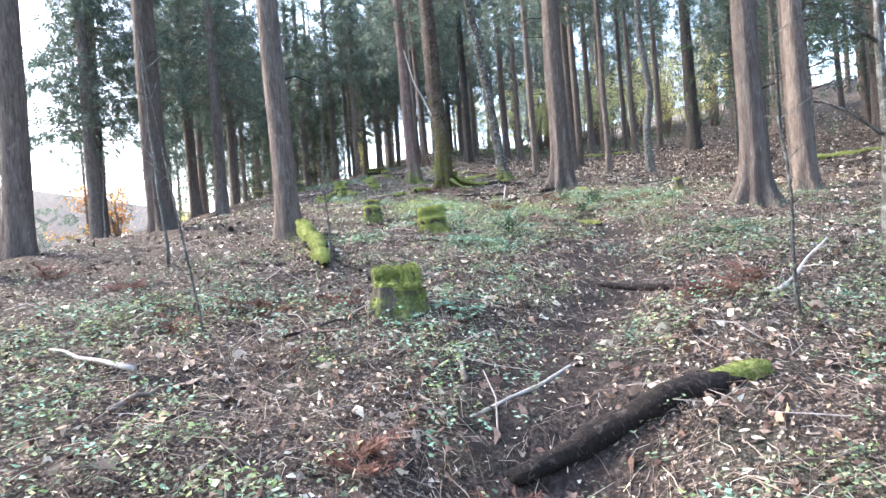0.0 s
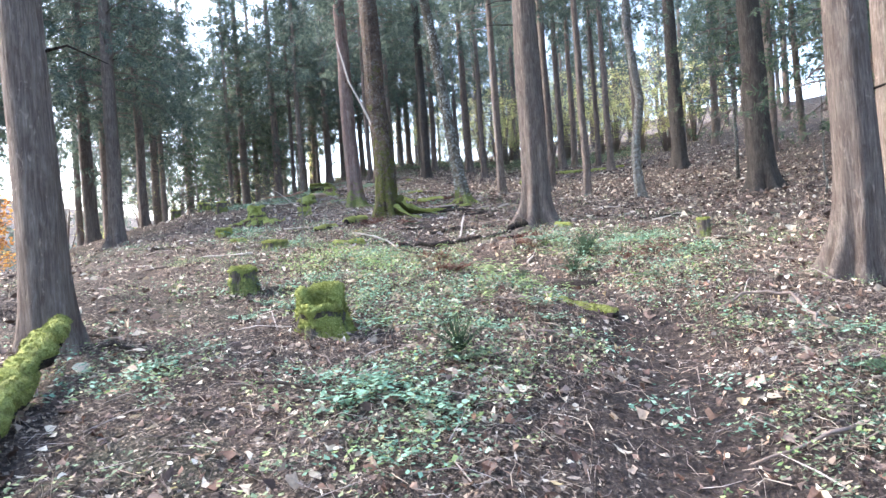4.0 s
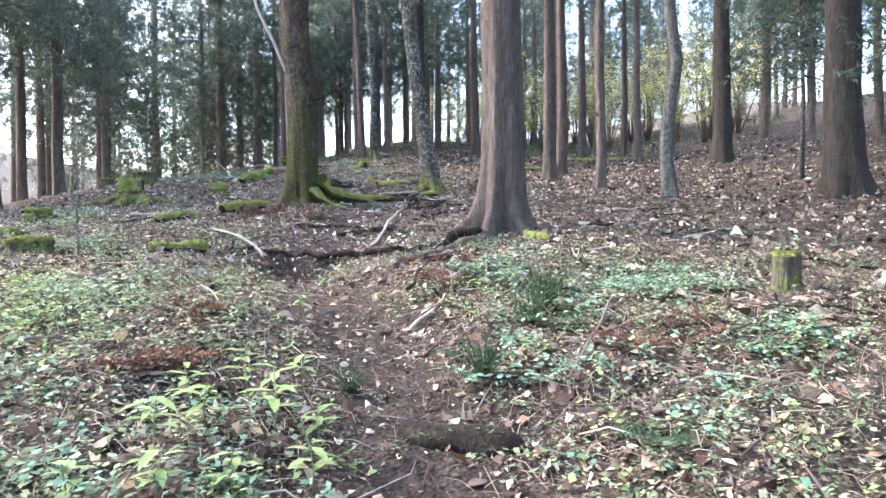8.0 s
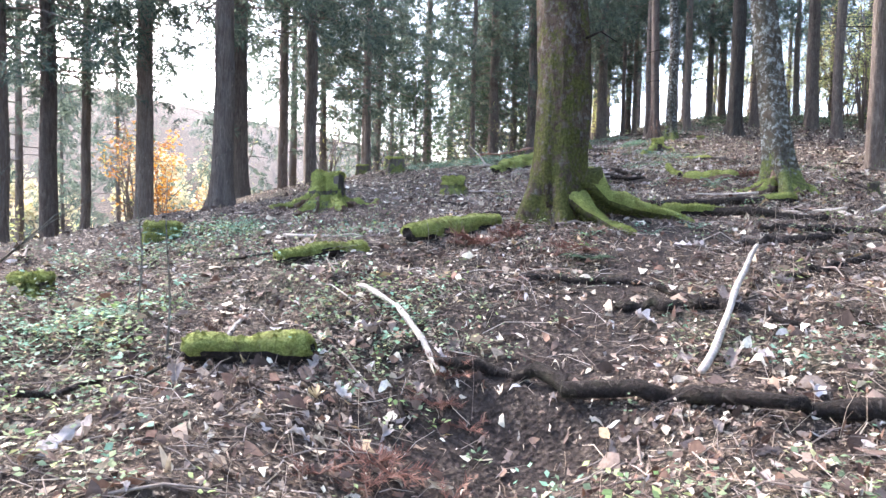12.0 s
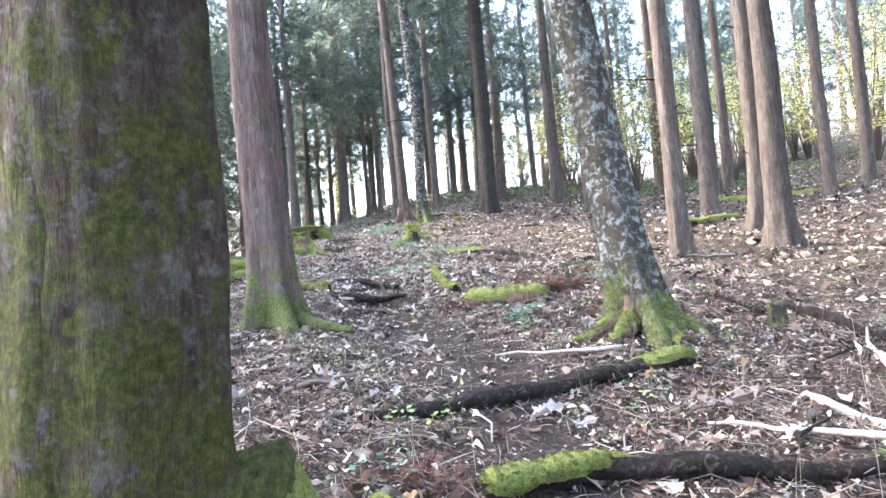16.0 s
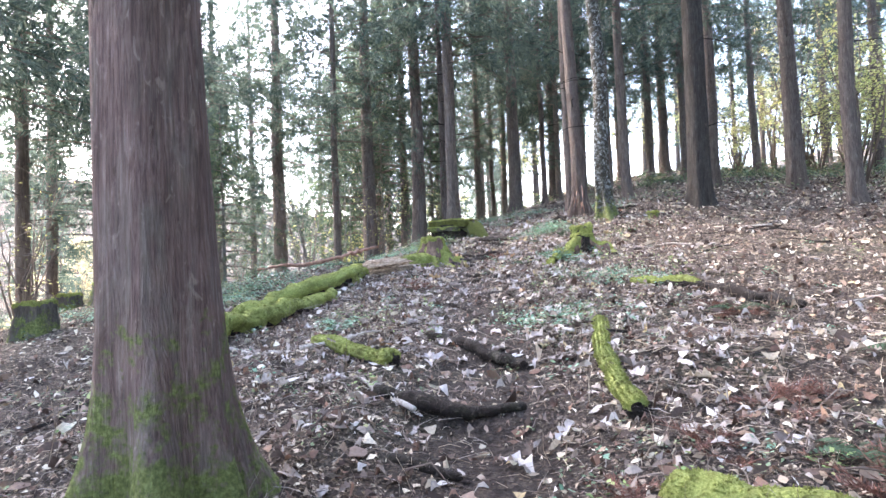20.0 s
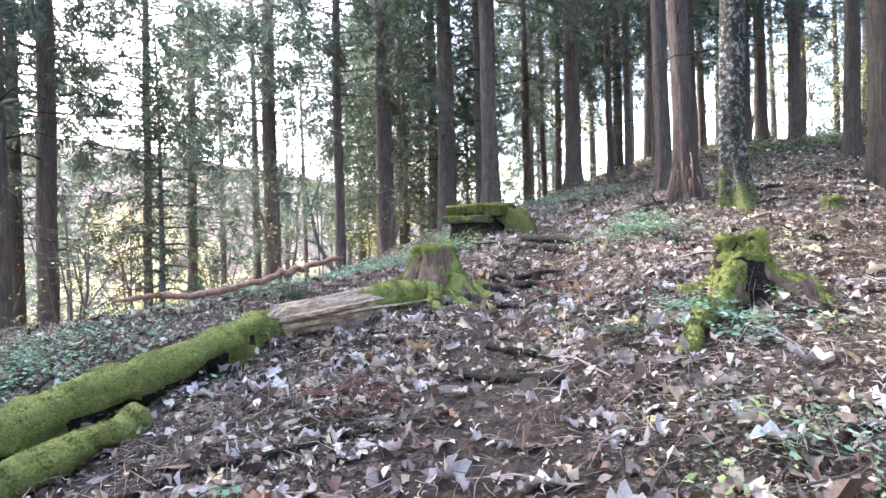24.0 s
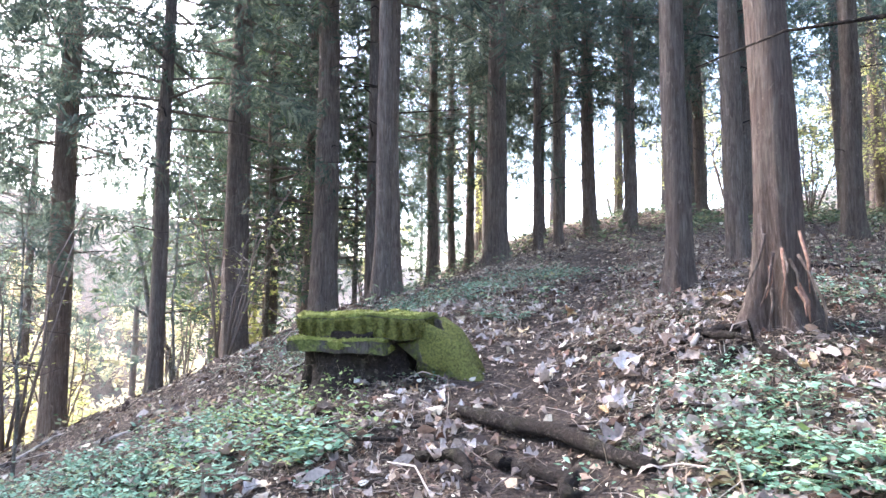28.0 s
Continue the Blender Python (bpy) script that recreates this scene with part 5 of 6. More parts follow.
timber("fallen_log", [(2.7, 31.7), (3.22, 31.76), (3.8, 31.45)], (0.03, 0.05, 0.04), M_DEADWOOD, "thin dark log lying on the slope", "log", (), 146, rough=0.5, sink=0.3, wobble=0.08)
timber("branch", [(3.0, 33.5), (3.1, 32.7, 0.06), (3.27, 31.95)], (0.015, 0.02, 0.018), M_TWIG, "thin bare branch across a log", "branch", (), 147, seg=6, wobble=0.06, shoots=3)
timber("branch", [(-1.5, 42.1), (-1.2, 41.6, 0.12), (-0.95, 41.0)], (0.02, 0.028, 0.015), M_DEADWOOD, "broken branch leaning by a torn cedar", "branch", (), 148, seg=7, wobble=0.06, shoots=2)
timber("branch", [(-0.4, 41.6), (-0.1, 42.2, 0.06), (0.6, 42.6)], (0.025, 0.035, 0.03), M_DEADWOOD, "dark dead branch among the leaves", "branch", (), 149, seg=7, wobble=0.06)


# ---- shrubs, saplings, ferns and seedlings ----
def shrub(name, x, y, height, spread, leaves, material, seed, label, category, stems=6, leaf=0.09, group="", low=0.25):
    """Several thin stems that fork, with single leaves along the twigs."""
    rng = random.Random(seed)
    e = new(name)
    e.location = (x, y, ground_z(x, y))
    green = Soup()
    tips = []
    for s in range(stems):
        a = rng.uniform(0, 6.28)
        h = height * rng.uniform(0.7, 1.1)
        out = spread * rng.uniform(0.3, 1.0)
        q = Vector((math.cos(a), math.sin(a), 0))
        pts = [Vector((0, 0, -0.1)) + q * 0.08, q * out * 0.25 + Vector((0, 0, h * 0.35)), q * out * 0.6 + Vector((0, 0, h * 0.7)), q * out + Vector((0, 0, h))]
        pts = [p + Vector((rng.uniform(-1, 1), rng.uniform(-1, 1), 0)) * 0.05 * height * (0 if k == 0 else 1) for k, p in enumerate(pts)]
        r = 0.006 + 0.006 * height
        part("stem", mesh("stem", *tube(pts, [r, r * 0.7, r * 0.45, r * 0.2], 6)), M_TWIG, e)
        for _ in range(7):
            f = rng.uniform(low, 1.0)
            k = min(int(f * 3), 2)
            b = pts[k].lerp(pts[k + 1], f * 3 - k)
            a2 = rng.uniform(0, 6.28)
            d = Vector((math.cos(a2), math.sin(a2), rng.uniform(-0.2, 0.6))) * rng.uniform(0.25, 0.6) * spread
            green.pour(*tube([b, b + d * 0.5, b + d], [r * 0.35, r * 0.25, r * 0.1], 3, caps=False))
            tips.append((b, d))
    nw = len(green.s)
    for _ in range(leaves):
        b, d = tips[rng.randrange(len(tips))]
        p = b + d * rng.uniform(0.1, 1.1) + Vector((rng.uniform(-1, 1), rng.uniform(-1, 1), rng.uniform(-1, 1))) * leaf * 1.4
        u = Vector((rng.uniform(-1, 1), rng.uniform(-1, 1), rng.uniform(-0.6, 0.3))).normalized()
        v = u.cross(Vector((rng.uniform(-0.6, 0.6), rng.uniform(-0.6, 0.6), 1))).normalized()
        L = leaf * rng.uniform(0.7, 1.3)
        green.poly(p, p + u * L * 0.5 + v * L * 0.28, p + u * L, p + u * L * 0.5 - v * L * 0.28)
    me = green.bake("foliage")
    me.materials.append(M_TWIG)
    me.materials.append(material)
    me.polygons.foreach_set("material_index", [0] * nw + [1] * (len(green.s) - nw))
    part("foliage", me, None, e)
    return tagged(e, label, category, group)


_rng = random.Random(41)
for _k in range(26):
    _x, _y = _rng.uniform(7, 25), _rng.uniform(49, 64)
    shrub("shrub", _x, _y, _rng.uniform(4.5, 8.5), _rng.uniform(1.8, 2.8), 1500, M_YELLOW, 300 + _k, "tall thin shrub with yellow-green autumn leaves behind the cedars", "shrub", 10, 0.13, "yellow shrubs on the hillside")
for _k, (_x, _y) in enumerate(((4.5, 60.5), (6.5, 63.0), (3.0, 66.0), (1.0, 69.0), (5.5, 68.5), (8.0, 66.5), (-1.5, 71.0), (10.5, 64.0))):
    shrub("shrub", _x, _y, _rng.uniform(3.5, 6.0), 1.9, 1300, M_YELLOW, 320 + _k, "leafy yellow-green shrub at the top of the trail", "shrub", 10, 0.12, "yellow shrubs on the hillside")
for _k, (_x, _y, _h, _m, _w) in enumerate(((-20.5, 37.0, 4.5, M_ORANGE, "orange"), (-22.0, 32.0, 4.0, M_YELLOW, "yellow"), (-19.0, 52.0, 5.0, M_YELLOW, "yellow"), (-17.5, 47.0, 4.0, M_YELLOW, "yellow"), (-21.0, 57.0, 5.0, M_YELLOW, "yellow"), (-16.0, 44.0, 2.4, M_ORANGE, "orange"), (-24.0, 46.0, 6.0, M_YELLOW, "yellow"), (-16.5, 61.0, 5.0, M_YELLOW, "yellow"), (-13.0, 66.0, 6.0, M_YELLOW, "yellow"), (-26.0, 40.0, 5.0, M_ORANGE, "orange"), (-16.2, 32.5, 3.8, M_ORANGE, "orange"), (-12.5, 54.0, 3.5, M_YELLOW, "yellow"), (-8.0, 68.0, 6.0, M_YELLOW, "yellow"))):
    shrub("shrub", _x, _y, _h, 1.9, 1300, _m, 340 + _k, "broadleaf shrub with " + _w + " autumn leaves below the slope edge", "shrub", 8, 0.17, "autumn shrubs in the valley")
for _k, (_x, _y, _h) in enumerate(((-13.0, 45.5, 4.2), (-14.5, 49.5, 4.0), (-12.0, 42.0, 3.6), (-15.5, 41.0, 4.0), (-14.0, 53.5, 4.5), (-9.3, 43.5, 3.0), (-10.8, 39.5, 3.2), (-8.3, 46.5, 3.0), (-11.5, 36.0, 3.4), (-13.5, 33.0, 3.6), (-9.0, 51.5, 3.2), (-15.0, 30.5, 4.0))):
    shrub("bare_shrub", _x, _y, _h, 1.3, 170, M_YELLOW, 370 + _k, "nearly bare thin-stemmed shrub with few yellow leaves", "shrub", 9, 0.08, "bare shrubs at the brink")

# young conifers on the brink of the slope
for _k, (_x, _y, _s) in enumerate(((-14.6, 57.5, 2.2), (-12.9, 55.6, 2.1), (-16.6, 61.0, 2.3), (-11.9, 53.2, 1.7), (-10.4, 51.8, 1.8), (-9.0, 54.2, 1.9), (-10.6, 41.3, 1.0), (-8.6, 53.2, 1.1), (-12.9, 57.0, 1.5), (-10.8, 60.5, 1.5), (11.0, 19.6, 1.25), (12.6, 28.0, 1.3))):
    _e = new("young_conifer")
    _e.location = (_x, _y, ground_z(_x, _y))
    part("trunk", mesh("trunk", *tube([(0, 0, -0.3), (0.05, 0, 1.8 * _s), (0, 0.05, 3.8 * _s), (0, 0, 6.2 * _s)], [0.07, 0.055, 0.035, 0.012], 8)), M_BARK_GREY, _e)
    part("crown", YOUNG_CROWNS[_k % 3], None, _e).matrix_basis = Matrix.Rotation(_k * 1.3, 4, "Z") @ Matrix.Scale(_s, 4)
    tagged(_e, "young conifer with dense drooping green sprays down to the ground", "tree", "young conifers")

# the grey curved broadleaf stem on the brink
_e = new("curved_tree")
_e.location = (-14.3, 54.0, ground_z(-14.3, 54.0))
part("trunk", mesh("trunk", *tube([(0, 0, -0.3), (-0.1, 0, 0.8), (-0.55, 0.1, 2.2), (-1.2, 0.1, 3.2), (-1.5, 0.1, 4.6), (-2.2, 0.2, 6.5)], [0.13, 0.11, 0.1, 0.08, 0.06, 0.03], 12, 0.1, 8)), M_BARK_GREY, _e)
for _k, (_a, _b) in enumerate((((-0.55, 0.1, 2.2), (-1.9, 0, 2.6)), ((-1.2, 0.1, 3.2), (-2.9, 0.2, 3.5)), ((-1.5, 0.1, 4.6), (-0.9, 0.3, 6.2)))):
    part("bough", mesh("bough", *tube([_a, Vector(_a).lerp(Vector(_b), 0.5) + Vector((0, 0, 0.2)), _b], [0.05, 0.035, 0.015], 8)), M_BARK_GREY, _e)
tagged(_e, "grey curved leafless tree with pale boughs at the slope edge", "tree")


def sapling(x, y, h, r, seed, lean=(0.0, 0.0), twigs=5):
    rng = random.Random(seed)
    e = new("bare_sapling")
    e.location = (x, y, ground_z(x, y))
    pts = [Vector((lean[0] * z + 0.05 * noise.noise((z * 1.5, seed, 0)), lean[1] * z + 0.05 * noise.noise((z * 1.5, seed, 3)), z)) for z in np.linspace(-0.1, h, 9)]
    part("stem", mesh("stem", *tube(pts, [r * (1.05 - 0.1 * k) for k in range(9)], 8, 0.12, seed)), M_BARK_GREY, e)
    for _ in range(twigs):
        k = rng.randrange(3, 8)
        a = rng.uniform(0, 6.28)
        L = rng.uniform(0.2, 0.7)
        d = Vector((math.cos(a), math.sin(a), rng.uniform(0.2, 0.9))) * L
        part("twig", mesh("twig", *tube([pts[k], pts[k] + d * 0.5 + Vector((0, 0, 0.03)), pts[k] + d], [r * 0.35, r * 0.22, r * 0.08], 5)), M_BARK_GREY, e)
    return tagged(e, "thin leafless sapling with grey-brown stem", "sapling", "bare saplings")


sapling(2.55, 4.0, 4.2, 0.035, 1, (0.01, 0.0), 6)
sapling(2.85, 5.6, 2.6, 0.018, 2, (-0.02, 0.0))
sapling(-1.95, 5.5, 2.6, 0.012, 3, (-0.16, 0.05))
sapling(-1.25, 7.55, 2.4, 0.011, 4, (0.0, 0.03))
sapling(-3.5, 8.6, 2.8, 0.025, 5, (-0.05, 0.0))
sapling(-1.3, 17.7, 1.6, 0.014, 6)
sapling(-0.95, 18.4, 1.0, 0.008, 7)
sapling(-1.5, 18.7, 0.9, 0.008, 8)
sapling(-12.0, 23.4, 4.5, 0.05, 9, (0.06, 0.0), 8)
sapling(-5.8, 39.7, 2.2, 0.015, 10)
sapling(-6.6, 41.0, 2.4, 0.016, 11)
sapling(-7.4, 44.0, 3.0, 0.02, 12)
sapling(11.4, 21.3, 3.5, 0.03, 13, (0.02, 0.0))


def fern_data(seed, fronds=9, size=0.42):
    out = []
    rng = random.Random(seed)
    for f in range(fronds):
        a = 6.283 * f / fronds + rng.uniform(-0.3, 0.3)
        q = Vector((math.cos(a), math.sin(a), 0))
        w = Vector((-q.y, q.x, 0))
        L = size * rng.uniform(0.75, 1.2)
        s = Soup()
        n = 14
        path = [q * (L * t) + Vector((0, 0, L * (0.9 * t - 0.85 * t * t))) for t in np.linspace(0.05, 1, n)]
        s.pour(*tube(path, [0.004 * (1 - 0.8 * k / n) for k in range(n)], 3, caps=False))
        for k in range(2, n):
            wide = L * 0.3 * math.sin(math.pi * min(1, 0.12 + k / n)) * (1 - 0.3 * k / n)
            for sd in (-1, 1):
                p = path[k]
                tip = p + w * sd * wide + q * wide * 0.35 - Vector((0, 0, wide * 0.3))
                m = p.lerp(tip, 0.5)
                s.poly(p - q * 0.008, m - q * 0.012, tip, m + q * 0.012, p + q * 0.008)
        out.append(s.bake("frond"))
    return out


FERNS = [fern_data(k) for k in (1, 2, 3)]
for _k, (_x, _y, _s) in enumerate(((1.06, 10.0, 0.7), (3.54, 15.0, 1.0), (2.84, 14.5, 0.5), (1.93, 12.6, 0.5), (1.37, 14.2, 0.45), (0.83, 21.24, 0.6), (2.0, 29.45, 0.7), (2.25, 29.15, 0.7), (-0.9, 35.85, 0.7), (3.9, 9.2, 0.9), (3.2, 4.6, 0.9), (0.3, 3.1, 0.9), (-4.55, 37.3, 0.7), (-4.9, 37.1, 0.6), (3.7, 13.2, 0.7), (0.35, 26.8, 0.45), (1.75, 32.5, 0.7), (2.7, 31.0, 0.8), (3.0, 3.6, 0.8), (-1.2, 38.6, 0.5))):
    _e = new("fern")
    _e.matrix_basis = pose(_x, _y, ground_z(_x, _y) + 0.01, 0, 0, _k * 47) @ Matrix.Scale(_s, 4)
    for _me in FERNS[_k % 3]:
        part("frond", _me, M_FERN, _e)
    tagged(_e, "green fern with arching fronds growing from the leaf litter", "fern", "ferns")


def seedling_data(seed, leaves=8, leaf=0.15):
    rng = random.Random(seed)
    h = leaf * rng.uniform(1.3, 2.2)
    stem = mesh("stem", *tube([(0, 0, -0.02), (0.01, 0, h * 0.5), (0.0, 0.015, h)], [0.004, 0.003, 0.002], 5))
    blades = []
    for k in range(leaves):
        a = k * 2.4 + rng.uniform(-0.3, 0.3)
        z = h * (0.45 + 0.55 * k / leaves)
        q = Vector((math.cos(a), math.sin(a), rng.uniform(-0.15, 0.35))).normalized()
        w = q.cross(Vector((0, 0, 1))).normalized()
        L = leaf * rng.uniform(0.75, 1.25)
        p = Vector((0, 0, z))
        up = Vector((0, 0, 1))
        pts = [p, p + q * L * 0.3 + w * L * 0.14 + up * L * 0.03, p + q * L * 0.65 + w * L * 0.13 - up * L * 0.02, p + q * L - up * L * 0.16, p + q * L * 0.65 - w * L * 0.13 - up * L * 0.02, p + q * L * 0.3 - w * L * 0.14 + up * L * 0.03, p + q * L * 0.35 - up * L * 0.02, p + q * L * 0.68 - up * L * 0.06]
        blades.append(mesh("leaf", pts, [(0, 1, 6), (1, 2, 7, 6), (2, 3, 7), (0, 6, 5), (6, 7, 4, 5), (7, 3, 4)]))
    return stem, blades


SEEDLINGS = [seedling_data(k, 9, 0.115) for k in (5, 6, 7)]
_rng = random.Random(9)
for _k, (_x, _y, _s) in enumerate(((1.2, 14.96, 1.1), (1.48, 15.26, 1.1), (1.62, 15.46, 1.1), (3.04, 15.72, 1.0), (1.96, 13.2, 1.3), (2.0, 12.15, 1.2), (1.58, 12.85, 1.1), (2.42, 12.35, 0.9), (2.15, 11.85, 0.9), (1.45, 11.6, 0.8), (1.78, 11.4, 0.8), (1.5, 12.4, 1.0), (1.95, 13.9, 1.0), (1.75, 13.55, 1.2), (1.75, 12.5, 1.1), (2.2, 12.8, 1.1), (1.55, 13.3, 1.0), (3.23, 14.35, 0.7), (1.95, 12.65, 0.9), (2.15, 13.2, 0.9), (1.7, 13.1, 1.2), (0.95, 12.4, 0.8), (1.1, 11.2, 0.7), (3.4, 4.4, 0.9), (0.35, 3.35, 0.9), (0.15, 3.3, 0.7), (1.42, 23.2, 0.6), (1.5, 23.05, 0.5), (1.86, 26.5, 0.6), (1.95, 26.35, 0.6), (0.0, 6.5, 0.7), (-0.45, 36.2, 0.8), (-0.15, 35.85, 0.7), (-0.85, 35.8, 0.7), (-2.4, 32.6, 0.8), (-1.35, 40.95, 0.6), (-1.0, 39.9, 0.7), (-0.2, 34.4, 0.6))):
    _e = new("seedling")
    _e.matrix_basis = pose(_x, _y, ground_z(_x, _y), 0, 0, _rng.uniform(0, 360)) @ Matrix.Scale(_s, 4)
    _st, _bl = SEEDLINGS[_k % 3]
    part("stem", _st, M_HERB, _e)
    for _me in _bl:
        part("leaf", _me, M_LIME, _e)
    tagged(_e, "low seedling with long pale lime-green leaves", "seedling", "lime-green seedlings")


def herb_data(seed, leaves=12, reach=0.19):
    """A low leafy plant: arching stalks, each with pairs of small oval leaflets and one at the tip."""
    rng = random.Random(seed)
    stalks, green = Soup(), Soup()
    for k in range(leaves):
        a = k * 2.4 + rng.uniform(-0.4, 0.4)
        q = Vector((math.cos(a), math.sin(a), 0))
        w = Vector((-q.y, q.x, 0))
        L = reach * rng.uniform(0.5, 1.15)
        rise = rng.uniform(0.5, 1.3)
        path = [q * (L * f) + Vector((0, 0, L * (rise * f - 0.55 * rise * f * f) - 0.02)) for f in (0.0, 0.3, 0.48, 0.64, 0.82, 1.0)]
        stalks.pour(*tube(path, [0.0025, 0.002, 0.0016, 0.0012, 0.001, 0.0006], 3, caps=False))
        for m in range(9):
            b = path[1 + m // 2]
            d = (q if m == 8 else q * 0.55 + w * (1 if m % 2 else -1)) + Vector((0, 0, rng.uniform(-0.35, 0.3)))
            d = d.normalized()
            n = Vector((rng.uniform(-0.3, 0.3), rng.uniform(-0.3, 0.3), 1))
            t = d.cross(n).normalized()
            size = L * rng.uniform(0.16, 0.27)
            green.poly(b, b + d * size * 0.35 + t * size * 0.3, b + d * size * 0.75 + t * size * 0.22, b + d * size, b + d * size * 0.75 - t * size * 0.22, b + d * size * 0.35 - t * size * 0.3)
    nw = len(stalks.s)
    stalks.pour(green.v, [green.l[6 * k:6 * k + 6] for k in range(len(green.s))])
    me = stalks.bake("foliage")
    me.materials.append(M_HERB)
    me.materials.append(M_TEAL)
    me.polygons.foreach_set("material_index", [0] * nw + [1] * (len(stalks.s) - nw))
    return me


def tuft_data(seed, shoots=34, length=0.34):
    """A seedling cedar: crowded upright shoots bristling with short needles."""
    rng = random.Random(seed)
    s = Soup()
    for k in range(shoots):
        a, out = k * 2.4 + rng.uniform(-0.3, 0.3), rng.uniform(0.1, 0.75)
        d = Vector((math.cos(a) * out, math.sin(a) * out, 1)).normalized()
        L = length * rng.uniform(0.5, 1.1)
        droop = Vector((math.cos(a), math.sin(a), -0.6)) * L * 0.35 * out
        path = [d * (L * f) + droop * f * f for f in (0.0, 0.5, 1.0)]
        s.pour(*tube(path, [0.004, 0.003, 0.001], 3, caps=False))
        for _ in range(22):
            f = rng.uniform(0.15, 1.0)
            p = d * (L * f) + droop * f * f
            t = p + (d * rng.uniform(0.4, 1.0) + Vector((rng.uniform(-1, 1), rng.uniform(-1, 1), rng.uniform(-0.5, 0.5)))) * 0.045
            g = d.cross(t - p).normalized() * 0.0045
            s.poly(p - g, p + g, t)
    return s.bake("shoots")


HERB_KINDS = [herb_data(k) for k in (1, 2, 3, 4)]
_rng = random.Random(19)
for _k, (_x, _y, _n) in enumerate(((0.69, 8.81, 4), (-0.12, 5.87, 6), (0.46, 9.21, 5), (0.16, 9.56, 4), (0.97, 11.18, 4), (4.16, 15.68, 5), (4.92, 14.34, 4), (3.33, 14.17, 4), (4.32, 10.23, 3), (3.14, 16.51, 5), (3.4, 16.82, 5), (-1.6, 18.44, 4), (-3.27, 21.48, 4), (1.17, 22.6, 4), (1.57, 27.77, 4), (2.58, 29.55, 3), (2.16, 29.3, 2), (0.02, 32.42, 4), (-2.15, 32.15, 4), (-1.53, 37.6, 3), (-1.27, 40.2, 5), (-1.63, 39.92, 5), (-1.2, 39.94, 5), (-3.62, 40.0, 5), (-4.37, 40.36, 6), (-4.9, 40.9, 5), (-4.4, 41.6, 4), (-0.63, 36.47, 4), (-0.34, 36.15, 4), (3.5, 15.37, 2), (4.37, 16.28, 6), (4.6, 15.8, 5), (3.44, 14.66, 4), (2.18, 11.56, 3), (4.85, 16.07, 4), (-0.9, 12.2, 4), (-0.3, 13.6, 4), (0.4, 12.6, 4), (-1.3, 10.0, 3), (1.4, 10.6, 3), (-3.3, 44.2, 4), (-3.9, 45.4, 4))):
    for _ in range(max(2, _n - 1)):
        _px, _py = _x + _rng.gauss(0, 0.2), _y + _rng.gauss(0, 0.24)
        _e = new("leafy_herb", HERB_KINDS[_rng.randrange(4)])
        _e.matrix_basis = pose(_px, _py, ground_z(_px, _py), 0, 0, _rng.uniform(0, 360)) @ Matrix.Scale(_rng.uniform(0.7, 1.35), 4)
        tagged(_e, "leafy herb with small pale mint-green leaflets in the litter", "herb", "mint-green herbs")

TUFTS = [tuft_data(k) for k in (1, 2)]
for _k, (_x, _y, _s) in enumerate(((1.02, 10.13, 1.0), (3.5, 15.4, 1.15), (2.95, 14.1, 0.9), (3.36, 15.05, 0.8), (3.62, 15.9, 0.8), (3.0, 16.2, 0.6), (-0.75, 38.9, 0.6), (2.5, 29.9, 0.7), (-4.2, 36.9, 0.7), (2.2, 14.0, 0.6))):
    _o = part("seedling_cedar", TUFTS[_k % 2], M_FERN, None)
    _o.matrix_basis = pose(_x, _y, ground_z(_x, _y) - 0.01, 0, 0, _k * 61) @ Matrix.Scale(_s, 4)
    tagged(_o, "dense dark-green seedling cedar tuft growing in the litter", "seedling", "seedling cedars")


def rust_data(seed):
    """A fallen cedar twig with dry, rust-red needles."""
    rng = random.Random(seed)
    s = Soup()
    for b in range(7):
        a = rng.uniform(-0.9, 0.9) + (3.14 if b % 3 == 0 else 0)
        d = Vector((math.cos(a), math.sin(a), rng.uniform(0.0, 0.35)))
        w = Vector((-d.y, d.x, 0))
        L = rng.uniform(0.12, 0.26)
        s.pour(*tube([(0, 0, 0.01), d * L * 0.5 + Vector((0, 0, 0.03)), d * L], [0.004, 0.003, 0.001], 3, caps=False))
        for k in range(26):
            p = d * L * rng.uniform(0.15, 1.0) + Vector((0, 0, 0.02))
            t = p + (w * rng.choice((-1, 1)) * rng.uniform(0.3, 1) + d * rng.uniform(0.4, 1.2) + Vector((0, 0, rng.uniform(-0.4, 0.8)))) * 0.045
            s.poly(p - d * 0.004, p + d * 0.004, t)
    return s.bake("dead_spray")


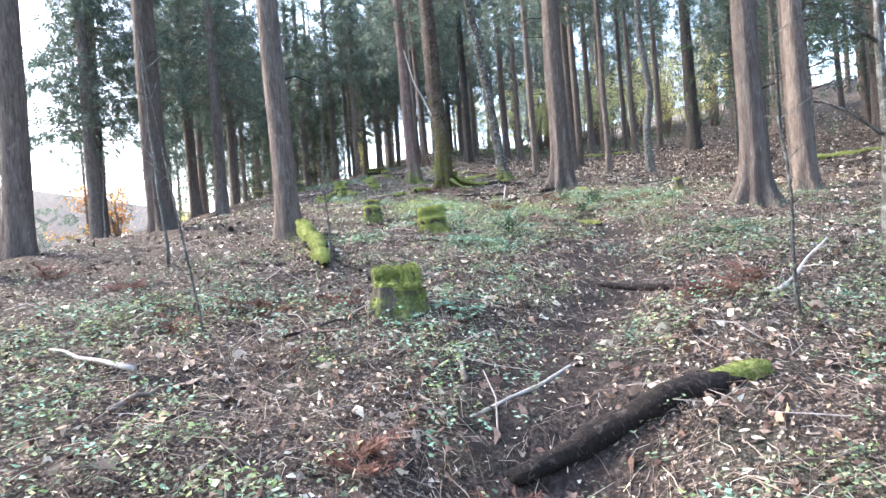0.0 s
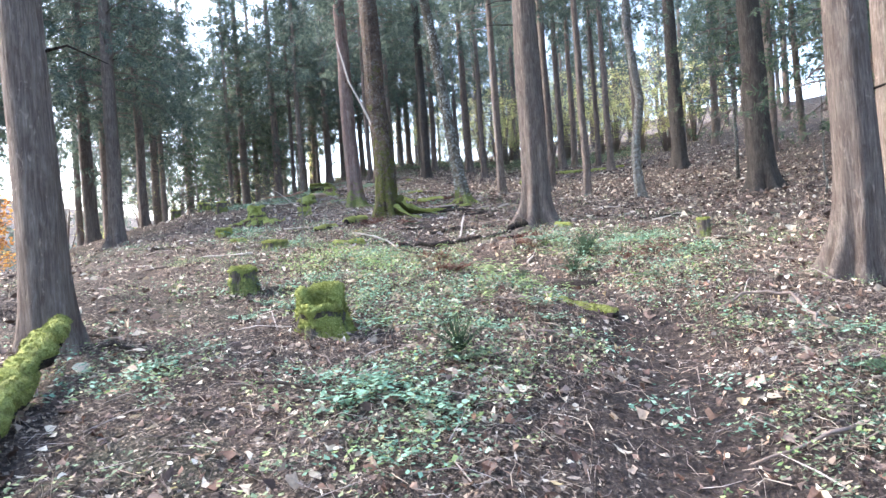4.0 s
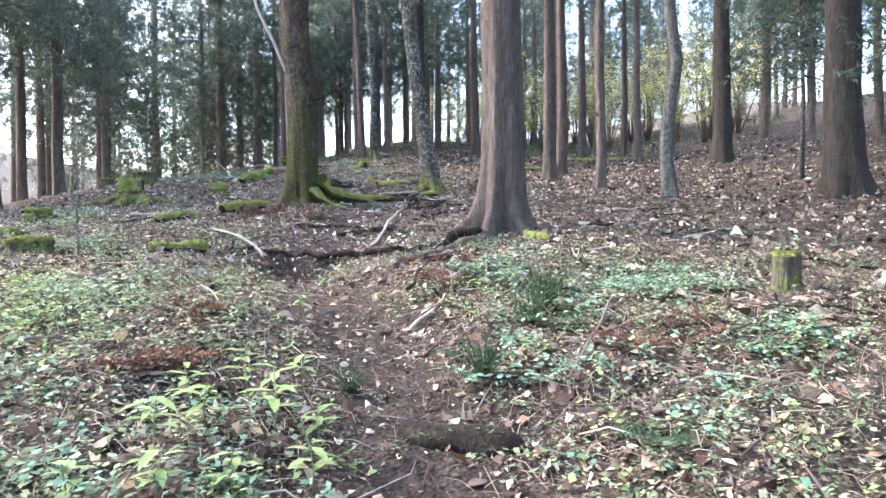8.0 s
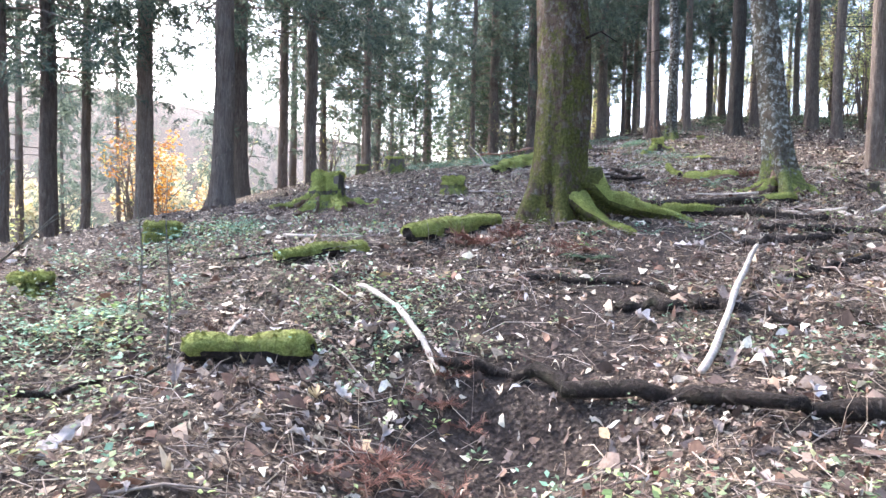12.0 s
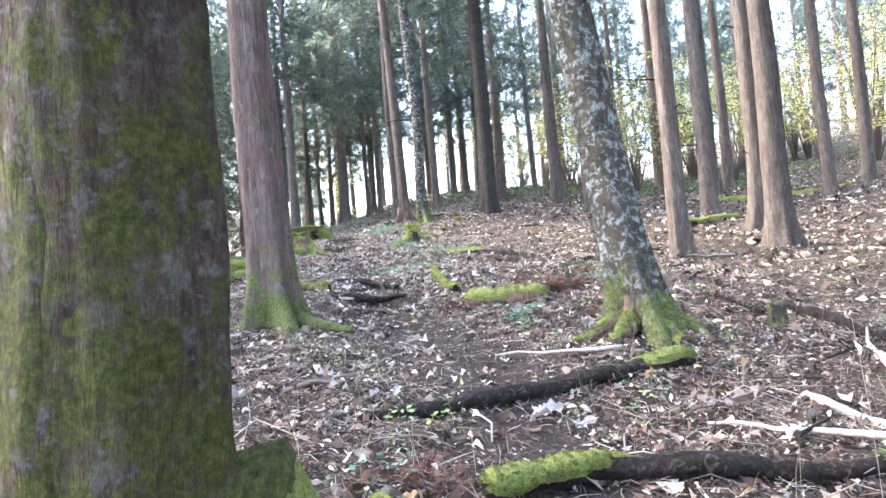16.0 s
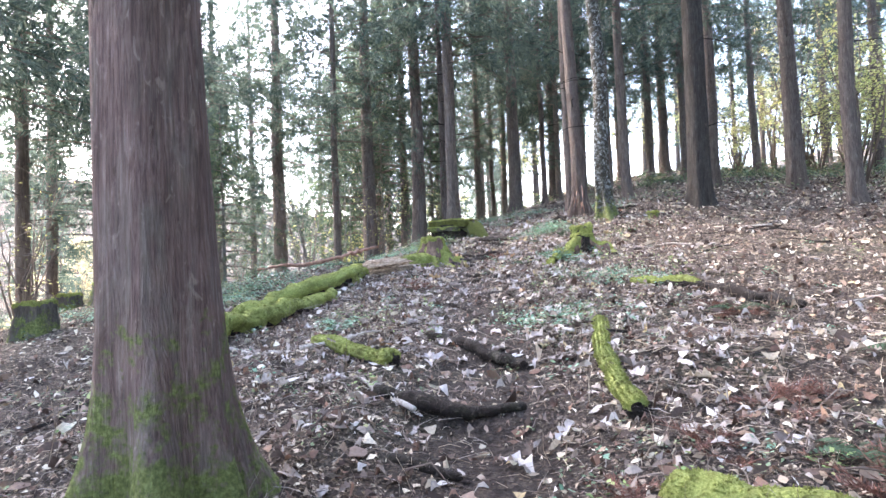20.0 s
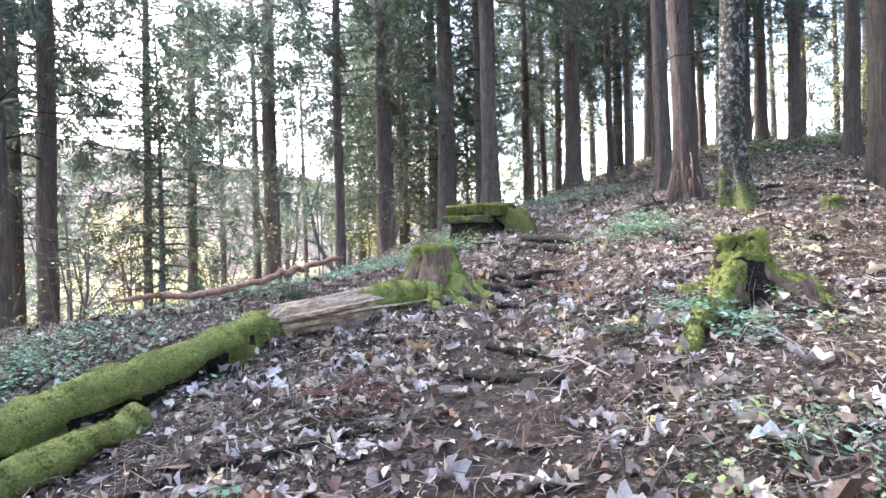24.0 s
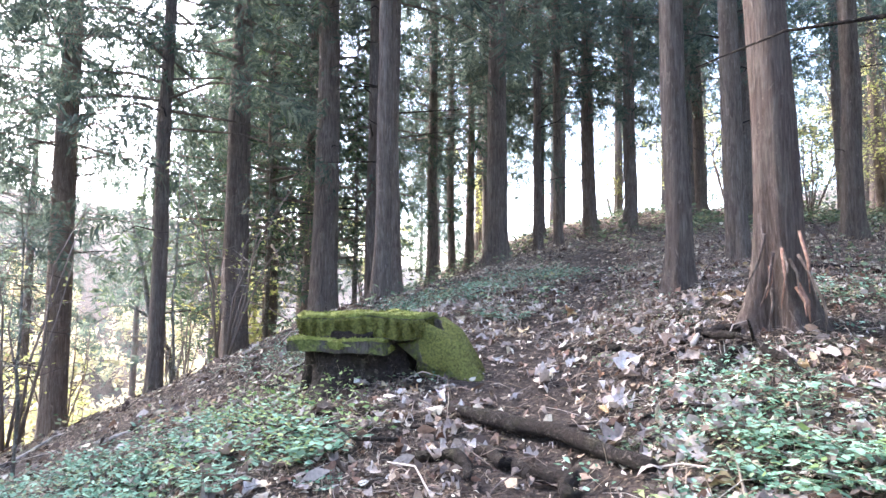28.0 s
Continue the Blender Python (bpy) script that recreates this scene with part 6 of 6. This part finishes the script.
RUSTS = [rust_data(k) for k in range(4)]
_spots = ((2.52, 6.4, 1.2, 14), (-0.46, 3.62, 1.1, 6), (-2.25, 5.79, 1.1, 5), (-1.72, 6.13, 1.0, 4), (0.59, 18.14, 1.0, 6), (1.11, 14.82, 1.1, 6), (-0.2, 21.34, 1.0, 6), (1.8, 30.22, 1.0, 5), (2.5, 6.2, 1.0, 8), (-1.55, 6.1, 1, 4), (-1.0, 6.4, 1, 3), (1.24, 13.8, 1.1, 7), (2.83, 16.3, 1, 6), (4.37, 14.5, 1, 6), (3.9, 14.4, 1, 4), (2.35, 29.3, 1.2, 14), (2.1, 29.0, 1.1, 8), (1.7, 32.4, 1, 6), (-0.1, 21.9, 1.1, 7), (0.55, 21.4, 1, 4), (1.3, 29.4, 1, 4), (0.5, 19.0, 1, 5), (2.9, 17.2, 1, 7), (-3.6, 36.1, 1, 8), (-4.0, 36.6, 1, 6), (0.2, 3.4, 1, 5), (-2.3, 34.6, 1, 4), (0.9, 28.9, 1, 5), (-1.8, 37.4, 1, 4), (-4.6, 8.0, 1.1, 5), (-3.4, 7.2, 1.0, 5), (1.0, 24.0, 1.0, 4), (3.1, 7.0, 1.0, 5))
for _x, _y, _s, _n in _spots:
    for _ in range(_n):
        _px, _py = _x + _rng.gauss(0, 0.11), _y + _rng.gauss(0, 0.11)
        _o = part("dead_cedar_spray", RUSTS[_rng.randrange(4)], M_RUST, None)
        _o.matrix_basis = pose(_px, _py, ground_z(_px, _py) + 0.012, _rng.uniform(-12, 12), _rng.uniform(-12, 12), _rng.uniform(0, 360)) @ Matrix.Scale(_s * _rng.uniform(0.7, 1.2), 4)
        tagged(_o, "rust-red withered cedar spray lying on the ground", "dead spray", "fallen cedar sprays")


# ---- loose stuff of the forest floor ----
def slope_frame(x, y):
    dx = (land(x + 0.15, y) - land(x - 0.15, y)) / 0.3
    dy = (land(x, y + 0.15) - land(x, y - 0.15)) / 0.3
    return dx, dy


def heights(x, y):
    return land(x, y) + np.array([bumps(a, b) for a, b in zip(x, y)])


def scatter(n, seed, aside=0.0, reach=6.0, y0=1.5, y1=62.0, on_trail=1.0):
    """Places beside the trail, denser near it. on_trail: share kept on the trodden soil."""
    g = np.random.default_rng(seed)
    y = g.uniform(y0, y1, n)
    x = trail(y) + aside + g.normal(0, reach * 0.55, n)
    keep = g.random(n) > trod(x, y) * (1 - on_trail)
    x, y = x[keep], y[keep]
    return x, y, heights(x, y), g


def litter(n, seed, size0, size1, material, label, reach, on_trail, lift=0.008, y0=1.5, curl=1.0, y1=62.0, slim=(0.14, 0.42), aside=0.0):
    """Curled, broken dry leaves: each a bent and twisted strip of uneven width."""
    x, y, z, g = scatter(n, seed, aside, reach, y0, y1, on_trail)
    n = len(x)
    dx, dy = slope_frame(x, y)
    a = g.uniform(0, 2 * np.pi, n)
    L = size0 + (size1 - size0) * g.random(n) ** 1.8
    W = L * g.uniform(slim[0], slim[1], n)
    bend = g.normal(0, 0.9, n) * curl
    roll0, twist = g.normal(0, 0.7, n) * curl, g.normal(0, 0.8, n) * curl
    V = np.zeros((n, 8, 3))
    for k, (u, w) in enumerate(zip((-0.5, -0.17, 0.17, 0.5), (0.12, 0.85, 1.0, 0.15))):
        roll = roll0 + twist * u
        off = g.normal(0, 0.18, n) * W
        for m, sd in enumerate((-1, 1)):
            half = sd * w * W * 0.5 * g.uniform(0.6, 1.35, n)
            lx, ly = u * L * (1 - 0.25 * np.abs(bend)), half * np.cos(roll) + off
            lz = half * np.sin(roll) + bend * L * (u * u - 0.1)
            px, py = lx * np.cos(a) - ly * np.sin(a), lx * np.sin(a) + ly * np.cos(a)
            V[:, 2 * k + m, 0], V[:, 2 * k + m, 1] = x + px, y + py
            V[:, 2 * k + m, 2] = z + px * dx + py * dy + lz + lift + np.abs(roll0) * W * 0.3 + np.abs(bend) * L * 0.06
    b = (np.arange(n) * 8)[:, None]
    quads = np.concatenate([b + [2 * k, 2 * k + 1, 2 * k + 3, 2 * k + 2] for k in range(3)], 1)
    me = fast_mesh("leaf_litter", V.reshape(-1, 3), np.full(n * 3, 4), quads.ravel(), True)
    return tagged(part("leaf_litter", me, material, None), label, "leaf litter", kind="stuff")


litter(62000, 1, 0.015, 0.05, M_LITTER, "small curled brown and tan leaf bits strewn over the ground", 3.2, 0.4, y1=47.0)
litter(80000, 2, 0.03, 0.085, M_LITTER, "dry brown and pale leaves strewn beside the trail", 4.4, 0.25, y1=50.0, slim=(0.2, 0.55))
litter(15000, 3, 0.05, 0.12, M_BROWNLEAF, "broad curled brown leaves lying loosely on the litter", 4.0, 0.15, 0.012, 1.5, 1.2, 48.0, (0.3, 0.6))
litter(11000, 4, 0.04, 0.12, M_PALELEAF, "withered whitish leaves strewn along the upper trail", 5.5, 0.3, 0.012, 18.0, 1.2, 48.0, (0.16, 0.42))
litter(3600, 6, 0.06, 0.16, M_PALELEAF, "crumpled pale leaves heaped round the stumps and roots up the trail", 2.8, 0.2, 0.02, 29.0, 1.5, 46.0, (0.2, 0.5))
litter(60000, 5, 0.05, 0.14, M_LITTER, "dry leaves covering the wider hillside", 15.0, 0.4, 0.012, 4.0, 1.1, 66.0, (0.25, 0.6))
litter(22000, 7, 0.08, 0.22, M_LITTER, "dry leaves over the hillside above the trail", 10.0, 1.0, 0.012, 14.0, 1.2, 60.0, (0.25, 0.6), 13.0)


def big_leaf_data(seed):
    """A large withered leaf: lobed or torn rim, crumpled blade, folded along its midrib."""
    rng = random.Random(seed)
    L, W = rng.uniform(0.15, 0.26), rng.uniform(0.03, 0.062)
    verts, faces = [], []
    nu, nv = 10, 5
    fold, bend = rng.uniform(0.1, 0.9), rng.uniform(-0.7, 0.9)
    lobes = rng.choice((0.0, 0.25, 0.45))
    for i in range(nu):
        u = i / (nu - 1)
        half = W * (math.sin(math.pi * u ** 0.7) ** 0.75 + 0.02) * (1 + lobes * math.cos(u * 19 + seed))
        for j in range(nv):
            v = (j / (nv - 1) - 0.5) * 2
            side = half * v * (1 + 0.6 * noise.noise((u * 7, round(v), seed * 3.7 + 9)))
            z = fold * abs(side) + bend * L * (u - 0.5) ** 2 + 0.035 * noise.noise((u * 7, v * 2.2, seed * 2.3)) * (0.4 + abs(v))
            verts.append((L * (u - 0.5), side + 0.03 * noise.noise((u * 2.5, 0, seed)), z))
    for i in range(nu - 1):
        for j in range(nv - 1):
            faces.append((i * nv + j, (i + 1) * nv + j, (i + 1) * nv + j + 1, i * nv + j + 1))
    return verts, faces


def leaf_place(rng, y):
    """A place for a large leaf beside the trail: they gather in loose drifts."""
    for _ in range(6):
        x = float(trail(y)) + rng.gauss(0, 1.5)
        if noise.noise((x * 0.9, y * 0.9, 3.3)) > -0.1 - 0.3 * rng.random() and rng.random() > 0.75 * float(trod(x, y)):
            break
    dx, dy = slope_frame(x, y)
    tilt = Vector((-dx, -dy, 1)).normalized().to_track_quat("Z", "Y").to_matrix().to_4x4()
    turn = pose(0, 0, 0, rng.uniform(-28, 28), rng.uniform(-22, 22), rng.uniform(0, 360))
    return Matrix.Translation((x, y, ground_z(x, y) + 0.022)) @ tilt @ turn @ Matrix.Diagonal((*(Vector((rng.uniform(0.9, 1.2), rng.uniform(0.6, 1.0), 1.3)) * rng.uniform(0.45, 0.95)), 1))


def big_leaves():
    shapes = [big_leaf_data(k) for k in range(12)]
    kinds = []
    for vs, fs in shapes:
        me = mesh("large_leaf", vs, fs)
        me.materials.append(M_BIGLEAF)
        kinds.append(me)
    rng = random.Random(12)
    for k in range(300):
        y = rng.choice((rng.uniform(20, 46), rng.uniform(31, 43), rng.uniform(33, 42)))
        o = new("large_leaf", kinds[k % 12])
        o.parent = GROUND
        o.matrix_basis = leaf_place(rng, y)
    drift = Soup()
    for k in range(1150):
        y = rng.choice((rng.uniform(16, 46), rng.uniform(30, 45), rng.uniform(33, 45)))
        m = leaf_place(rng, y)
        vs, fs = shapes[rng.randrange(12)]
        drift.pour([m @ Vector(v) for v in vs], fs)
    tagged(part("leaf_drift", drift.bake("leaf_drift", True), M_DRIFT, None), "drifts of large crumpled whitish dead leaves along the trail", "leaf litter", kind="stuff")


big_leaves()


def herbs(n, seed, centres, size, material, label, on_trail=0.05, reach=4.5, share=0.1, tall=1.0, y0=1.5, y1=62.0, leaves=16, width=0.09):
    """Low green plants of four to six small leaves, gathered in patches."""
    x, y, z, g = scatter(n, seed, reach=reach, on_trail=on_trail, y0=y0, y1=y1)
    thick = np.sin(x * 2.1 + 1.3 * np.sin(y * 1.7)) + np.sin(y * 2.6 + 1.9 * np.sin(x * 1.2 + 1)) + g.normal(0, 0.6, len(x))
    x, y, z = x[thick > -0.1], y[thick > -0.1], z[thick > -0.1]
    cs = np.array(centres)
    patch = np.zeros(len(x))
    for cx, cy, cr in cs:
        patch = np.maximum(patch, np.exp(-((x - cx) ** 2 + (y - cy) ** 2) / cr ** 2))
    extra = []
    for cx, cy, cr in cs:
        m = int(420 * cr * cr * share * 2)
        extra.append(np.stack([cx + g.normal(0, cr * 0.55, m), cy + g.normal(0, cr * 0.55, m)], 1))
    extra = np.concatenate(extra)
    ez = heights(extra[:, 0], extra[:, 1])
    x, y, z = np.concatenate([x, extra[:, 0]]), np.concatenate([y, extra[:, 1]]), np.concatenate([z, ez])
    n = len(x)
    per = leaves
    girth = g.uniform(0.6, 1.4, n) * width
    A = g.uniform(0, 6.28, (n, per))
    R = g.random((n, per)) ** 0.6 * girth[:, None]
    L = g.uniform(0.55, 1.2, (n, per)) * size
    hh = girth[:, None] * g.uniform(0.15, 1.3, (n, per)) * tall * (1.1 - 0.5 * R / girth[:, None])
    up = g.uniform(-0.7, 0.8, (n, per))
    turn = A + g.normal(0, 0.8, (n, per))
    bx, by, bz = x[:, None] + np.cos(A) * R, y[:, None] + np.sin(A) * R, z[:, None] + hh
    ca, sa = np.cos(turn), np.sin(turn)
    w = L * g.uniform(0.22, 0.38, (n, per))
    tip = g.normal(0, 0.35, (n, per)) * w
    pts = np.stack([
        np.stack([bx, by, bz], -1),
        np.stack([bx + ca * L * 0.5 - sa * w, by + sa * L * 0.5 + ca * w, bz + up * L * 0.5 + tip], -1),
        np.stack([bx + ca * L, by + sa * L, bz + up * L * 0.7], -1),
        np.stack([bx + ca * L * 0.5 + sa * w, by + sa * L * 0.5 - ca * w, bz + up * L * 0.5 - tip], -1)], 2)
    m = n * per
    me = fast_mesh("undergrowth", pts.reshape(-1, 3), np.full(m, 4), np.arange(m * 4))
    return tagged(part("undergrowth", me, material, None), label, "undergrowth", kind="stuff")


LUSH = ((0.0, 6.45, 0.35), (0.72, 8.9, 0.55), (-3.0, 6.0, 0.6), (-2.1, 6.25, 0.5), (-3.2, 5.0, 0.6), (1.9, 12.4, 0.7), (-1.4, 9.6, 0.6), (0.25, 13.0, 0.9), (4.6, 16.2, 0.9), (4.75, 14.4, 0.5), (3.25, 14.4, 0.35), (0.9, 11.5, 0.7), (-0.3, 13.0, 0.8), (-1.75, 18.5, 0.6), (3.3, 16.6, 0.5), (0.1, 15.1, 0.8), (-2.8, 20.4, 0.6), (-3.4, 21.6, 0.8), (-1.5, 21.3, 0.4), (-5.3, 34.8, 1.2), (3.2, 30.8, 0.7), (0.1, 33.0, 0.7), (-0.05, 34.4, 0.6), (-2.4, 32.6, 0.4))
LUSH_TOP = ((0.1, 32.4, 0.5), (0.65, 34.2, 0.6), (-1.34, 40.9, 0.55), (-3.1, 47.4, 0.8), (-0.5, 36.2, 0.4), (-4.8, 39.6, 0.9), (-4.9, 40.3, 0.8), (-4.6, 41.1, 0.4), (-4.7, 45.6, 1.0), (-3.8, 46.5, 0.8), (-1.6, 40.2, 0.5), (-1.0, 39.9, 0.6), (-0.3, 42.9, 0.6), (-5.5, 39.5, 1.0), (-5.2, 43.8, 0.9), (-5.9, 37.6, 0.9), (-4.6, 34.2, 0.9), (-6.5, 33.8, 1.1))
herbs(6200, 21, LUSH, 0.036, M_HERB, "low green undergrowth with small leaves", y1=20.0, reach=6.0, share=0.08, tall=1.15)
herbs(950, 26, LUSH[:20] + ((-0.1, 6.3, 0.3), (2.6, 9.2, 0.5), (0.2, 5.0, 0.5), (-2.4, 3.6, 0.5), (3.6, 6.0, 0.5), (3.4, 12.2, 0.5), (4.2, 13.6, 0.5)), 0.042, M_TEAL, "clumps of pale teal-green leafy herbs", y1=20.0, share=0.05, tall=1.2, leaves=18, width=0.12)
herbs(300, 28, ((0.0, 14.6, 0.5), (-0.4, 15.3, 0.5), (0.3, 13.8, 0.4), (-0.7, 14.2, 0.5), (-4.6, 41.2, 0.6), (-4.0, 40.4, 0.5)), 0.045, M_LIME, "bushy lime-green herbs on the bank", y1=40.0, share=0.1, tall=1.5, leaves=20, width=0.13)
herbs(1500, 25, LUSH[:20], 0.04, M_LIME, "pale lime-green herbs among the litter", y1=20.0, share=0.03, leaves=10)
herbs(1500, 22, LUSH_TOP, 0.032, M_HERB, "low green plants in patches beside the upper trail", y0=19.0, y1=52.0, share=0.1)
herbs(260, 27, LUSH_TOP, 0.042, M_TEAL, "pale green herbs beside the upper trail", y0=18.0, y1=48.0, share=0.1, leaves=18, width=0.12)
herbs(2200, 24, ((0.0, 70.0, 1.0),), 0.2, M_HERB, "brambles and low greenery on the upper hillside", 0.2, 30.0, 0.1, 0.9, y0=54.0, y1=92.0, leaves=14, width=0.5)
herbs(900, 23, ((10.0, 50.0, 2.0), (14.0, 52.0, 2.5), (11.0, 56.0, 3.0), (2.0, 58.0, 2.0), (6.0, 59.0, 3.0), (17.0, 55.0, 3.0), (-8.0, 56.0, 2.0)), 0.1, M_HERB, "low green plants on the far hillside", 0.2, 26.0, 0.03, 0.9, y0=44.0, y1=70.0, leaves=14, width=0.3)


def blades(n, seed, length, thick, material, name, label, category, flat=0.25, on_trail=0.6, reach=4.5):
    """Thin three-sided bits: twigs lying about, or dry stems standing up."""
    x, y, z, g = scatter(n, seed, reach=reach, on_trail=on_trail)
    n = len(x)
    dx, dy = slope_frame(x, y)
    a = g.uniform(0, 6.28, n)
    L = g.uniform(0.3, 1.0, n) * length
    lift = np.abs(g.normal(0, flat, n)) * L
    ex, ey = L * np.cos(a), L * np.sin(a)
    if flat > 0.7:
        ex, ey = ex * 0.4, ey * 0.4
    P = np.stack([x, y, z + 0.006], -1)
    Q = np.stack([x + ex, y + ey, z + ex * dx + ey * dy + 0.01 + lift], -1)
    Mid = (P + Q) / 2 + np.stack([g.normal(0, 0.12, n) * L, g.normal(0, 0.12, n) * L, np.abs(g.normal(0, 0.1, n)) * L], -1)
    t = thick * g.uniform(0.5, 1.3, n)[:, None]
    w1 = np.stack([-np.sin(a), np.cos(a), 0 * a], -1) * t
    w2 = np.array([0, 0, 1.0]) * t
    ring = lambda c, s: np.stack([c - w1 * s, c + w1 * s, c + w2 * 1.4 * s], 1)
    V = np.concatenate([ring(P, 1.0), ring(Mid, 0.85), ring(Q, 0.4)], 1)
    b = (np.arange(n) * 9)[:, None]
    quads = np.concatenate([b + [r + s, r + (s + 1) % 3, r + 3 + (s + 1) % 3, r + 3 + s] for r in (0, 3) for s in range(3)], 1)
    me = fast_mesh(name, V.reshape(-1, 3), np.full(n * 6, 4), quads.ravel())
    return tagged(part(name, me, material, None), label, category, kind="stuff")


blades(34000, 31, 0.26, 0.0026, M_TWIG, "twigs", "thin brown twigs strewn over the forest floor", "twigs", 0.2, 0.35, 4.0)
blades(16000, 34, 0.22, 0.0032, M_STRAW, "straw", "pale dry stalks lying across the leaf litter", "straw", 0.12, 0.3, 4.5)
blades(3500, 33, 0.55, 0.006, M_TWIG, "sticks", "crooked brown sticks strewn over the forest floor", "sticks", 0.1, 0.15, 6.0)
blades(14000, 32, 0.24, 0.002, M_STRAW, "dry_stems", "dry straw-coloured stems standing in the litter", "dry stems", 0.8, 0.05, 4.5)


def valley_woods():
    """The sunlit autumn woods on the far side of the valley: loose crowns of many small leaves."""
    g = np.random.default_rng(88)
    n = 420
    x, y = g.uniform(-175, -62, n), g.uniform(-60, 190, n)
    z = land(x, y)
    V = []
    for cx, cy, cz in zip(x, y, z):
        m = 130
        d = g.normal(0, 1, (m, 3))
        d *= (g.random((m, 1)) ** 0.4) / np.linalg.norm(d, axis=1)[:, None]
        c = np.array([cx, cy, cz + 4.5]) + d * np.array([3.4, 3.4, 4.6]) * g.uniform(0.7, 1.3)
        V.append(c[:, None, :] + g.normal(0, 0.55, (m, 3, 3)))
    V = np.concatenate(V).reshape(-1, 3)
    me = fast_mesh("far_woods", V, np.full(len(V) // 3, 3), np.arange(len(V)))
    return tagged(part("far_woods", me, M_VALLEY, None), "pale yellow and russet autumn woods across the valley", "woods", kind="stuff")


valley_woods()
